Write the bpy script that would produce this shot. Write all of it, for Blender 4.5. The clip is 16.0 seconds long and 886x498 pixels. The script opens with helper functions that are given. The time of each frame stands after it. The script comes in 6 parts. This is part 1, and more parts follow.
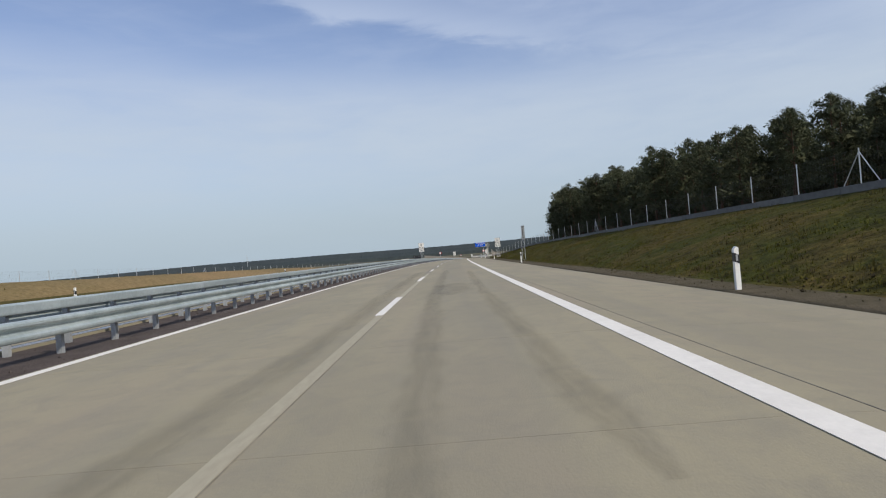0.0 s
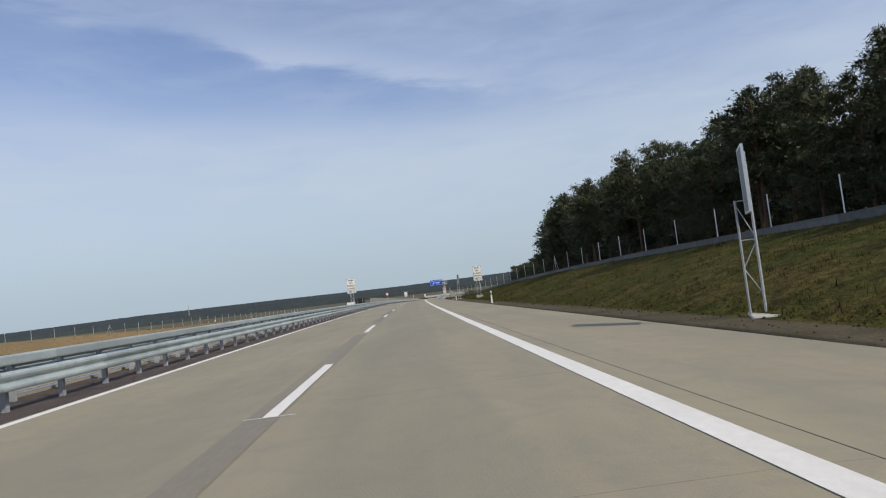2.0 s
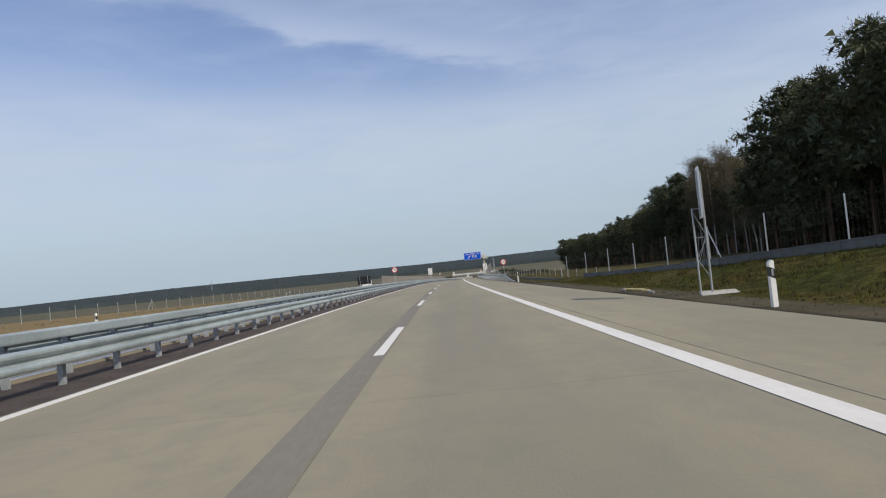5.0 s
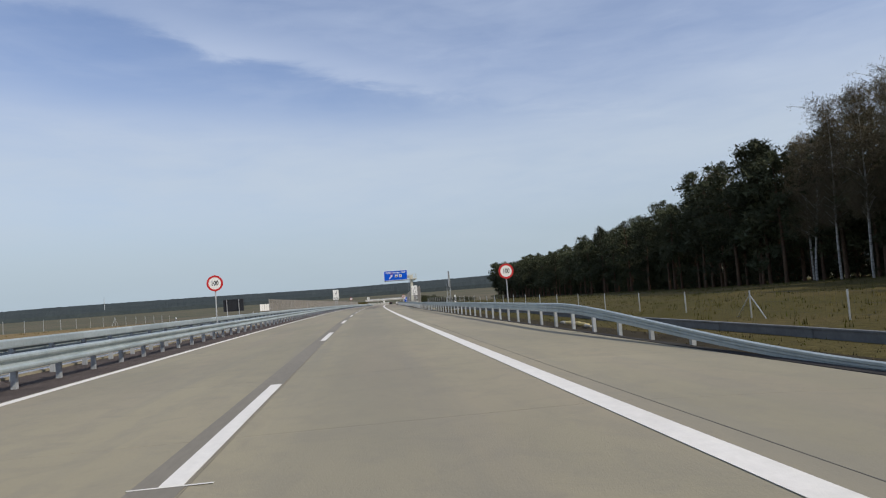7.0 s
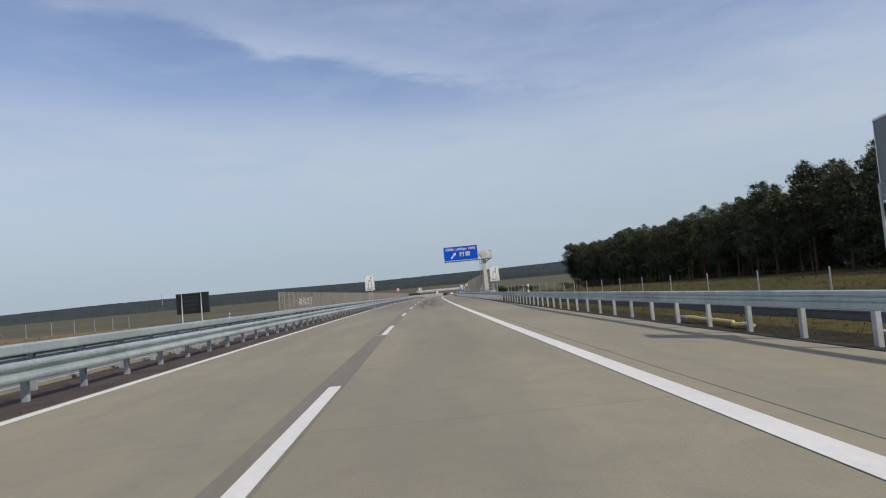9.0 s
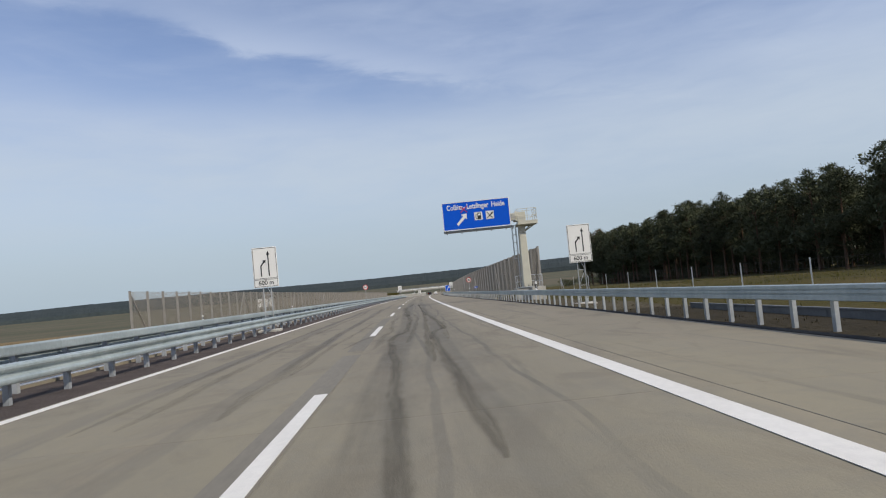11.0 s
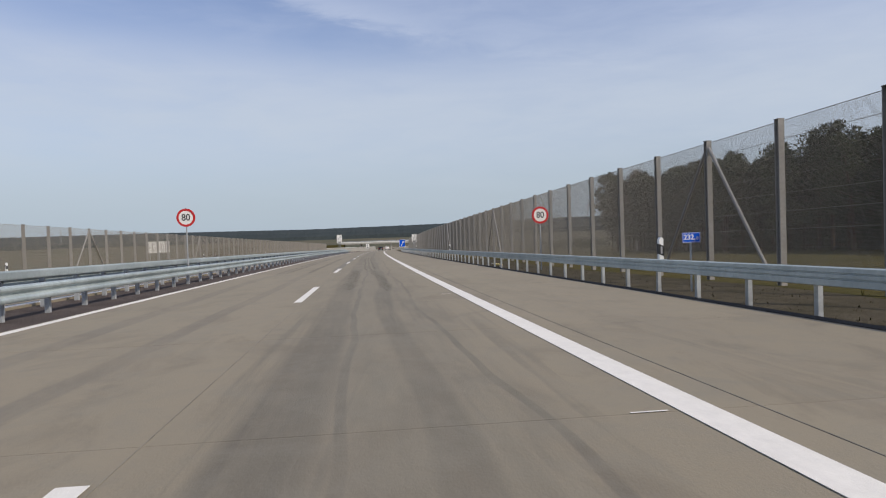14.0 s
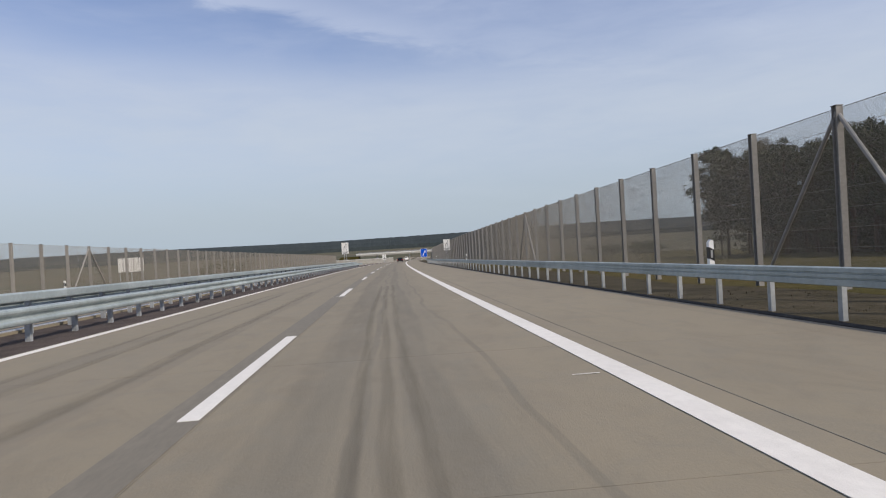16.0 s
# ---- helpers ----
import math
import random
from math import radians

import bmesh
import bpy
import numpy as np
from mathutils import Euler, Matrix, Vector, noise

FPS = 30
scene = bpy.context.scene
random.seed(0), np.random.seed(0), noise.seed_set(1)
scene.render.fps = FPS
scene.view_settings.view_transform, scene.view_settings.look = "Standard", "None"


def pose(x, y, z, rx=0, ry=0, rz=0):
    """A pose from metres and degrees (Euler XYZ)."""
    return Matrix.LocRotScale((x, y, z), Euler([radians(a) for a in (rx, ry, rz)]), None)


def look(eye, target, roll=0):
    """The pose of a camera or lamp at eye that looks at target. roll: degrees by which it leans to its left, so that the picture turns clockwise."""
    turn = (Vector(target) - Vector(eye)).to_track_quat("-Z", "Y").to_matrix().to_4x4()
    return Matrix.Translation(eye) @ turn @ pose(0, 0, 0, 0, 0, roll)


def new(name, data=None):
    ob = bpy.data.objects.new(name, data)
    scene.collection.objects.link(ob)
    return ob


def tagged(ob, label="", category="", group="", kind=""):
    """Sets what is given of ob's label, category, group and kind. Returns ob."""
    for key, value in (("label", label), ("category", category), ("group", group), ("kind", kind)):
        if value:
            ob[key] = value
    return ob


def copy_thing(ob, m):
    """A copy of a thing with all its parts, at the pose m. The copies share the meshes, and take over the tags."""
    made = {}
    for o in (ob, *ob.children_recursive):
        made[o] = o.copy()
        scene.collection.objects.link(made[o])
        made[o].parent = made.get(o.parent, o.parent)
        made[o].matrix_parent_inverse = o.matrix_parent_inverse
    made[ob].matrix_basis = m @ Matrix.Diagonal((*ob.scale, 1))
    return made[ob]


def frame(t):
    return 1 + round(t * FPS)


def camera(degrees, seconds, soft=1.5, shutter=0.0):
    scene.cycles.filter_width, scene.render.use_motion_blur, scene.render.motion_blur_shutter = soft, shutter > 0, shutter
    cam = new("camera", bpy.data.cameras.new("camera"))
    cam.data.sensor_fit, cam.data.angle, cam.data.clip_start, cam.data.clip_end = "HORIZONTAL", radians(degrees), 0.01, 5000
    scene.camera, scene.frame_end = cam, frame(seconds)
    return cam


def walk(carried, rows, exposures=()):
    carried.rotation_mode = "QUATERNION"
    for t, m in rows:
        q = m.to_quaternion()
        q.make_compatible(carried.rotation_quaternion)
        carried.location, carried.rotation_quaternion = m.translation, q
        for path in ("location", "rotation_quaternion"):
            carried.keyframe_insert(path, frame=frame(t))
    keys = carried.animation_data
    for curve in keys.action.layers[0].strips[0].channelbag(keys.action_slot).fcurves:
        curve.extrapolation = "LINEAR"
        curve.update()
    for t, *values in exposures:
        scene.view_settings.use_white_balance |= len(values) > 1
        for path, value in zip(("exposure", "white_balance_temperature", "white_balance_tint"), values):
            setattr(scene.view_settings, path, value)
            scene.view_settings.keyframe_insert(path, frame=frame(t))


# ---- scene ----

# ======== the line of the road: gentle right-hand bend, slightly falling ========
KNOTS = [-50, 100, 250, 400, 550, 700, 1000, 1100]
KAPPA = [1.857, 1.66, 2.049, 1.6, 1.872, 1.774, 1.736, 0.0]
VERT = [-0.462, -0.481, -0.418, -0.178, -0.162, -0.108, -0.087, 0.0]
STEP = 2.0
S_GRID = np.arange(-60, 4200, STEP)
_k = np.interp(S_GRID, KNOTS, KAPPA) * 1e-4
TH = np.cumsum(_k) * STEP
TH -= np.interp(0, S_GRID, TH)
LX = np.cumsum(np.sin(TH)) * STEP
LY = np.cumsum(np.cos(TH)) * STEP
LX -= np.interp(0, S_GRID, LX)
LY -= np.interp(0, S_GRID, LY)
_g = np.cumsum(np.interp(S_GRID, KNOTS, VERT) * 1e-4) * STEP
_g -= np.interp(0, S_GRID, _g)
LZ = np.cumsum(_g) * STEP
LZ -= np.interp(0, S_GRID, LZ)
LZ = np.maximum(LZ, -15.0)


def heading(s):
    return float(np.interp(s, S_GRID, TH))


def W(s, u, z=0.0):
    """World place of a point s metres along the road, u metres right of the lane line, z above the road."""
    t = heading(s)
    return Vector((float(np.interp(s, S_GRID, LX)) + u * math.cos(t),
                   float(np.interp(s, S_GRID, LY)) - u * math.sin(t),
                   float(np.interp(s, S_GRID, LZ)) + z))


def at(s, u, z=0.0, turn=0.0, size=1.0):
    """Pose there: x to the right of the road, y along it."""
    return Matrix.Translation(W(s, u, z)) @ Matrix.Rotation(-heading(s) + radians(turn), 4, "Z") @ Matrix.Scale(size, 4)


def along(s, u, z, length):
    """Pose there, its y axis on the slope of the road over that length."""
    a, b = W(s, u, z), W(s + length, u, z)
    d = (b - a).normalized()
    x = d.cross(Vector((0, 0, 1))).normalized()
    q = x.cross(d)
    return Matrix(((x.x, d.x, q.x, a.x), (x.y, d.y, q.y, a.y), (x.z, d.z, q.z, a.z), (0, 0, 0, 1)))


# ======== camera ========
EYE = 1.255
PATH = [
    (0.0, 10.58, 1.64, 0.42, 0.32, 4.73),
    (0.5, 26.61, 1.72, -3.43, 2.85, 4.87),
    (1.0, 41.56, 1.80, -6.52, 2.03, 6.38),
    (1.5, 56.38, 1.84, -4.32, 2.72, 7.63),
    (2.0, 71.16, 1.76, -3.20, 3.34, 6.70),
    (2.5, 85.92, 1.71, -3.31, 3.26, 5.47),
    (3.0, 101.07, 1.66, -5.30, 3.13, 6.12),
    (3.5, 116.49, 1.56, -1.62, 2.91, 5.97),
    (4.0, 130.18, 1.40, 0.51, 1.98, 6.57),
    (6.5, 202.98, 1.33, -4.46, 1.56, 3.32),
    (7.0, 218.09, 1.47, -6.94, 3.33, 4.18),
    (7.5, 231.59, 1.48, -8.31, 2.88, 5.65),
    (8.0, 245.45, 1.46, -4.02, 4.27, 5.53),
    (8.5, 259.55, 1.44, -3.08, 3.30, 5.75),
    (9.0, 273.40, 1.37, -1.95, 2.85, 5.23),
    (11.5, 341.53, 1.33, -4.47, 2.43, 5.72),
    (12.0, 354.72, 1.38, -8.56, 1.75, 4.34),
    (12.5, 367.77, 1.43, -6.21, 1.26, 2.49),
    (13.0, 380.48, 1.45, -3.18, 0.87, 1.56),
    (13.5, 393.36, 1.54, -5.06, -1.05, 1.97),
    (14.0, 405.48, 1.61, -6.73, -1.37, 1.92),
    (14.5, 417.37, 1.64, -7.44, -0.80, 2.67),
    (15.0, 428.39, 1.68, -7.57, -0.81, 2.15),
    (15.5, 439.95, 1.72, -7.26, -0.66, 2.99),
    (16.0, 451.62, 1.71, -4.89, -0.49, 3.38),
]
cam = camera(67.19, 16.0, soft=1.15)
rows = []
for t, s, u, yaw, pitch, roll in PATH:
    p = W(s, u, EYE)
    rows.append((t, pose(p.x, p.y, p.z, 90 + pitch, roll, yaw - math.degrees(heading(s)))))
walk(cam, rows, [(0.0, 0.0, 6500, 10), (8.0, 0.0, 6500, 10), (9.0, -0.1, 6500, 10), (11.5, 0.0, 6500, 10), (13.5, 0.0, 6580, 12), (14.5, 0.0, 6620, 13), (16.0, 0.0, 6620, 13)])

# ======== light: hazy spring sun from behind on the right, thin high cloud ========
SUN_EL, SUN_AZ = 39.0, 131.0      # degrees; azimuth clockwise from +y
scene.view_settings.exposure = 0.0
world = bpy.data.worlds.new("world")
scene.world = world
world.use_nodes = True
wn, wl = world.node_tree.nodes, world.node_tree.links
wn.clear()


def wnode(kind, **kw):
    n = wn.new(kind)
    for k, v in kw.items():
        n.inputs[k].default_value = v
    return n


w_out = wn.new("ShaderNodeOutputWorld")
w_bg = wn.new("ShaderNodeBackground")
w_sky = wn.new("ShaderNodeTexSky")
w_sky.sky_type = "NISHITA"
w_sky.sun_disc = False
w_sky.sun_elevation, w_sky.sun_rotation = radians(SUN_EL), radians(SUN_AZ)
w_sky.air_density, w_sky.dust_density, w_sky.ozone_density = 1.0, 1.6, 1.5
w_gain = wn.new("ShaderNodeMixRGB")
w_gain.blend_type = "MULTIPLY"
w_gain.inputs[0].default_value = 1.0
w_gain.inputs[2].default_value = (0.108, 0.112, 0.132, 1)
w_co = wn.new("ShaderNodeTexCoord")
w_sep = wn.new("ShaderNodeSeparateXYZ")
wl.new(w_co.outputs["Generated"], w_sep.inputs[0])
w_h = wn.new("ShaderNodeMath"); w_h.operation = "MAXIMUM"; w_h.inputs[1].default_value = 0.0
wl.new(w_sep.outputs["Z"], w_h.inputs[0])


def wmath(op, a, b=0.0, c=0.0):
    n = wn.new("ShaderNodeMath")
    n.operation = op
    for i, v in enumerate((a, b, c)):
        if isinstance(v, (int, float)):
            n.inputs[i].default_value = v
        else:
            wl.new(v, n.inputs[i])
    return n.outputs[0]


def wstep(x, lo, hi, a=0.0, b=1.0):
    """Smooth step of x from a at lo to b at hi."""
    n = wn.new("ShaderNodeMapRange")
    n.interpolation_type = "SMOOTHSTEP"
    wl.new(x, n.inputs[0])
    for i, v in zip((1, 2, 3, 4), (lo, hi, a, b)):
        n.inputs[i].default_value = v
    return n.outputs[0]


def wnoise(vec, scale, detail, rough, dist=0.0):
    n = wnode("ShaderNodeTexNoise", Scale=scale, Detail=detail, Roughness=rough, Distortion=dist)
    wl.new(vec, n.inputs["Vector"])
    return n.outputs["Fac"]


# bearing and height over the horizon, in degrees
w_az = wmath("MULTIPLY", wmath("ARCTAN2", w_sep.outputs["X"], w_sep.outputs["Y"]), 57.2958)
w_el = wmath("MULTIPLY", wmath("ARCSINE", w_sep.outputs["Z"]), 57.2958)
w_cmb = wn.new("ShaderNodeCombineXYZ")
wl.new(w_az, w_cmb.inputs[0]); wl.new(w_el, w_cmb.inputs[1])
w_map = wn.new("ShaderNodeMapping")
w_map.inputs["Rotation"].default_value = (0, 0, radians(9))
w_map.inputs["Scale"].default_value = (0.035, 0.15, 1)
wl.new(w_cmb.outputs[0], w_map.inputs[0])
w_n1 = wnoise(w_map.outputs[0], 1.3, 5.0, 0.55, 0.7)
w_n2 = wnoise(w_map.outputs[0], 4.5, 5.0, 0.6, 0.5)
w_e = wmath("MULTIPLY_ADD", wmath("SUBTRACT", w_n2, 0.5), 2.6, w_el)
w_e = wmath("MULTIPLY_ADD", wmath("SUBTRACT", w_n1, 0.5), 3.0, w_e)
# a clear blue gap under a sharp-edged bank of cirrus, both sloping down to the right
w_up = wmath("MULTIPLY_ADD", w_az, 0.20, wmath("SUBTRACT", w_e, 18.2))
w_lo = wmath("MULTIPLY_ADD", w_az, 0.10, wmath("SUBTRACT", w_e, 14.2))
w_gap = wmath("MULTIPLY", wstep(w_lo, -1.8, 2.2), wstep(w_up, -0.7, 0.9, 1.0, 0.0))
w_gap = wmath("MULTIPLY", w_gap, wstep(w_az, 0.0, 34.0, 1.0, 0.0))
w_bank = wmath("MULTIPLY", wstep(w_up, -0.5, 0.7), wstep(w_up, 0.6, 3.2, 1.0, 0.0))
w_bank = wmath("MULTIPLY", w_bank, wmath("MULTIPLY", wstep(w_az, -19.0, -9.0), wstep(w_az, 2.0, 14.0, 1.0, 0.0)))
w_high = wstep(w_el, 12.0, 22.0)
w_veil = wmath("MULTIPLY", wstep(w_el, 4.0, 10.0), wstep(w_el, 11.0, 17.0, 1.0, 0.0))
w_c = wmath("MULTIPLY_ADD", w_veil, 0.16, 0.60)
w_c = wmath("MULTIPLY_ADD", w_high, -0.20, w_c)
w_c = wmath("MULTIPLY_ADD", w_gap, -0.22, w_c)
w_c = wmath("MULTIPLY_ADD", w_bank, 0.20, w_c)
w_c = wmath("MULTIPLY_ADD", wmath("SUBTRACT", w_n1, 0.5), 0.50, w_c)
w_c = wmath("MULTIPLY_ADD", wmath("SUBTRACT", w_n2, 0.5), 0.28, w_c)
w_cloud = wstep(w_c, -0.05, 1.05, 0.12, 0.97)
w_mix = wn.new("ShaderNodeMixRGB")
w_tone = wn.new("ShaderNodeMixRGB")
w_tone.inputs[1].default_value, w_tone.inputs[2].default_value = (0.540, 0.622, 0.715, 1), (0.505, 0.592, 0.762, 1)
wl.new(wstep(w_el, 8.0, 20.0), w_tone.inputs[0]); wl.new(w_tone.outputs[0], w_mix.inputs[2])
wl.new(w_sky.outputs[0], w_gain.inputs[1]); wl.new(w_gain.outputs[0], w_mix.inputs[1])
w_hz = wn.new("ShaderNodeMapRange"); w_hz.interpolation_type = "SMOOTHSTEP"
for _i, _v in ((1, 0.0), (2, 0.16), (3, 0.82), (4, 0.0)):
    w_hz.inputs[_i].default_value = _v
wl.new(w_h.outputs[0], w_hz.inputs[0])
w_haze = wn.new("ShaderNodeMixRGB")
w_haze.inputs[2].default_value = (0.42, 0.52, 0.60, 1)
wl.new(w_cloud, w_mix.inputs[0])
wl.new(w_hz.outputs[0], w_haze.inputs[0]); wl.new(w_mix.outputs[0], w_haze.inputs[1])
wl.new(w_haze.outputs[0], w_bg.inputs[0]); wl.new(w_bg.outputs[0], w_out.inputs[0])
w_bg.inputs[1].default_value = 1.0

sun_data = bpy.data.lights.new("sun", "SUN")
sun_data.energy, sun_data.angle, sun_data.color = 3.4, radians(0.8), (1.0, 0.925, 0.79)
sun = new("sun", sun_data)
_az, _el = radians(SUN_AZ), radians(SUN_EL)
sun.matrix_world = look((60 * math.sin(_az), 60 * math.cos(_az), 60 * math.tan(_el)), (0, 0, 0))


# ======== materials ========
def material(name, colour, rough=0.8, metal=0.0, grain=0.0, grain_scale=20.0, stain=0.0, stain_scale=0.6, bump=0.0,
             bump_scale=40.0, second=None, stretch=(1, 1, 1), each=0.0, spec=0.5, coords="Object"):
    """Base colour with fine grain, broad stains (towards second) and relief; each: change from piece to piece."""
    m = bpy.data.materials.new(name)
    m.use_nodes = True
    n, l = m.node_tree.nodes, m.node_tree.links
    b = n["Principled BSDF"]
    b.inputs["Roughness"].default_value, b.inputs["Metallic"].default_value = rough, metal
    b.inputs["Specular IOR Level"].default_value = spec
    if coords == "UV":
        co = n.new("ShaderNodeUVMap").outputs[0]
    elif coords == "World":
        co = n.new("ShaderNodeNewGeometry").outputs["Position"]
    else:
        co = n.new("ShaderNodeTexCoord").outputs[coords]
    mp = n.new("ShaderNodeMapping")
    mp.inputs["Scale"].default_value = stretch
    l.new(co, mp.inputs[0])
    col = None

    def noise_tex(scale, detail=5.0, rough_=0.6):
        t = n.new("ShaderNodeTexNoise")
        t.inputs["Scale"].default_value, t.inputs["Detail"].default_value, t.inputs["Roughness"].default_value = scale, detail, rough_
        l.new(mp.outputs[0], t.inputs["Vector"])
        return t.outputs["Fac"]

    rgb = n.new("ShaderNodeRGB")
    rgb.outputs[0].default_value = (*colour, 1)
    col = rgb.outputs[0]
    if stain:
        r = n.new("ShaderNodeMapRange")
        r.inputs[1].default_value, r.inputs[2].default_value, r.inputs[4].default_value = 0.40, 0.66, stain
        l.new(noise_tex(stain_scale), r.inputs[0])
        mx = n.new("ShaderNodeMixRGB")
        mx.inputs[2].default_value = (*(second or [c * 0.6 for c in colour]), 1)
        l.new(r.outputs[0], mx.inputs[0]); l.new(col, mx.inputs[1])
        col = mx.outputs[0]
    if grain:
        r = n.new("ShaderNodeMapRange")
        r.inputs[1].default_value, r.inputs[2].default_value = 0.25, 0.75
        r.inputs[3].default_value, r.inputs[4].default_value = 1 - grain, 1 + grain
        l.new(noise_tex(grain_scale, 4.0, 0.7), r.inputs[0])
        mx = n.new("ShaderNodeMixRGB"); mx.blend_type = "MULTIPLY"; mx.inputs[0].default_value = 1
        l.new(col, mx.inputs[1]); l.new(r.outputs[0], mx.inputs[2])
        col = mx.outputs[0]
    if each:
        oi = n.new("ShaderNodeObjectInfo")
        r = n.new("ShaderNodeMapRange")
        r.inputs[3].default_value, r.inputs[4].default_value = 1 - each, 1 + each
        l.new(oi.outputs["Random"], r.inputs[0])
        mx = n.new("ShaderNodeMixRGB"); mx.blend_type = "MULTIPLY"; mx.inputs[0].default_value = 1
        l.new(col, mx.inputs[1]); l.new(r.outputs[0], mx.inputs[2])
        col = mx.outputs[0]
    l.new(col, b.inputs["Base Color"])
    if bump:
        bp = n.new("ShaderNodeBump")
        bp.inputs["Strength"].default_value, bp.inputs["Distance"].default_value = 1.0, bump
        l.new(noise_tex(bump_scale, 5.0, 0.65), bp.inputs["Height"])
        l.new(bp.outputs[0], b.inputs["Normal"])
    return m


def concrete_road():
    """Pale road concrete; UV = (metres across, metres along). Tyre rubber and dirt lie lengthwise, more of it past the works exit."""
    m = bpy.data.materials.new("road_concrete")
    m.use_nodes = True
    n, l = m.node_tree.nodes, m.node_tree.links
    b = n["Principled BSDF"]
    b.inputs["Roughness"].default_value = 0.82
    b.inputs["Specular IOR Level"].default_value = 0.35
    uv = n.new("ShaderNodeUVMap")

    def tex(scale, sx, sy, detail=5.0, rough_=0.6, dist=0.0):
        mp = n.new("ShaderNodeMapping"); mp.inputs["Scale"].default_value = (sx, sy, 1)
        l.new(uv.outputs[0], mp.inputs[0])
        t = n.new("ShaderNodeTexNoise")
        t.inputs["Scale"].default_value, t.inputs["Detail"].default_value = scale, detail
        t.inputs["Roughness"].default_value, t.inputs["Distortion"].default_value = rough_, dist
        l.new(mp.outputs[0], t.inputs["Vector"])
        return t.outputs["Fac"]

    def rng(src, a, c, lo, hi):
        r = n.new("ShaderNodeMapRange")
        r.inputs[1].default_value, r.inputs[2].default_value, r.inputs[3].default_value, r.inputs[4].default_value = a, c, lo, hi
        l.new(src, r.inputs[0])
        return r.outputs[0]

    def mul(a, c):
        k = n.new("ShaderNodeMath"); k.operation = "MULTIPLY"
        l.new(a, k.inputs[0])
        l.new(c, k.inputs[1])
        return k.outputs[0]

    def mix(fac, a, colour):
        k = n.new("ShaderNodeMixRGB"); k.inputs[2].default_value = (*colour, 1)
        l.new(fac, k.inputs[0]); l.new(a, k.inputs[1])
        return k.outputs[0]

    base = n.new("ShaderNodeRGB"); base.outputs[0].default_value = (0.304, 0.268, 0.180, 1)
    col = base.outputs[0]
    col = mix(rng(tex(0.35, 1, 0.25), 0.42, 0.62, 0, 0.6), col, (0.222, 0.203, 0.144))
    col = mix(rng(tex(0.55, 1, 0.09, 3.0), 0.48, 0.66, 0, 0.5), col, (0.300, 0.251, 0.180))
    col = mix(rng(tex(1.1, 1.0, 0.06, 4.0, 0.6, 0.4), 0.50, 0.68, 0, 0.45), col, (0.218, 0.203, 0.162))
    sep = n.new("ShaderNodeSeparateXYZ"); l.new(uv.outputs[0], sep.inputs[0])
    warm = rng(sep.outputs["Y"], 320.0, 410.0, 0.0, 0.75)
    col = mix(warm, col, (0.270, 0.228, 0.160))
    later = mul(rng(sep.outputs["Y"], 322.0, 346.0, 0.0, 1.0), rng(sep.outputs["Y"], 385.0, 430.0, 1.0, 0.42))
    broad = n.new("ShaderNodeMath"); broad.operation = "MULTIPLY"; broad.inputs[1].default_value = 0.5
    l.new(later, broad.inputs[0])
    col = mix(broad.outputs[0], col, (0.210, 0.178, 0.132))
    streak = mul(rng(tex(1.5, 1.0, 0.035, 4.0, 0.62, 0.9), 0.56, 0.66, 0, 0.75), rng(sep.outputs["X"], -0.6, 0.5, 0.12, 1.0))
    streak = mul(streak, rng(tex(7.0, 1.0, 0.5, 4.0, 0.7), 0.30, 0.62, 0.55, 1.0))
    def track(u0, wide, sway, seed):
        """A wandering rubber track at u0 metres."""
        w_ = n.new("ShaderNodeMath"); w_.operation = "SUBTRACT"
        l.new(sep.outputs["X"], w_.inputs[0])
        l.new(rng(tex(0.9, 0.22, 0.050 + 0.004 * seed, 3.0, 0.5), 0.25, 0.75, u0 - sway, u0 + sway), w_.inputs[1])
        a_ = n.new("ShaderNodeMath"); a_.operation = "ABSOLUTE"
        l.new(w_.outputs[0], a_.inputs[0])
        return mul(rng(a_.outputs[0], wide * 0.65, wide, 1.0, 0.0), rng(tex(0.6 + 0.1 * seed, 0.6, 0.16, 5.0, 0.65), 0.32, 0.56, 0.35, 1.0))

    dust = mul(rng(tex(8.0, 1.0, 0.05, 5.0, 0.7), 0.34, 0.56, 0.62, 1.0), rng(tex(5.0, 1.0, 0.7, 5.0, 0.75), 0.30, 0.56, 0.72, 1.0))
    wheel = n.new("ShaderNodeMath"); wheel.operation = "ADD"; wheel.use_clamp = True
    l.new(track(0.95, 0.34, 0.20, 1), wheel.inputs[0]); l.new(track(2.05, 0.22, 0.26, 3), wheel.inputs[1])
    inner = n.new("ShaderNodeMath"); inner.operation = "ADD"; inner.use_clamp = True
    l.new(track(-1.35, 0.2, 0.2, 5), inner.inputs[0]); l.new(track(-2.9, 0.26, 0.22, 7), inner.inputs[1])
    col = mix(mul(mul(inner.outputs[0], later), dust), col, (0.140, 0.125, 0.103))
    thin = n.new("ShaderNodeMath"); thin.operation = "ADD"; thin.use_clamp = True
    l.new(track(1.5, 0.06, 0.3, 9), thin.inputs[0]); l.new(track(2.7, 0.05, 0.3, 11), thin.inputs[1])
    col = mix(mul(mul(thin.outputs[0], later), dust), col, (0.085, 0.077, 0.065))
    col = mix(mul(mul(wheel.outputs[0], later), dust), col, (0.072, 0.063, 0.050))
    soft_ = n.new("ShaderNodeMath"); soft_.operation = "MULTIPLY"; soft_.inputs[1].default_value = 0.30
    l.new(track(1.65, 1.0, 0.3, 2), soft_.inputs[0])
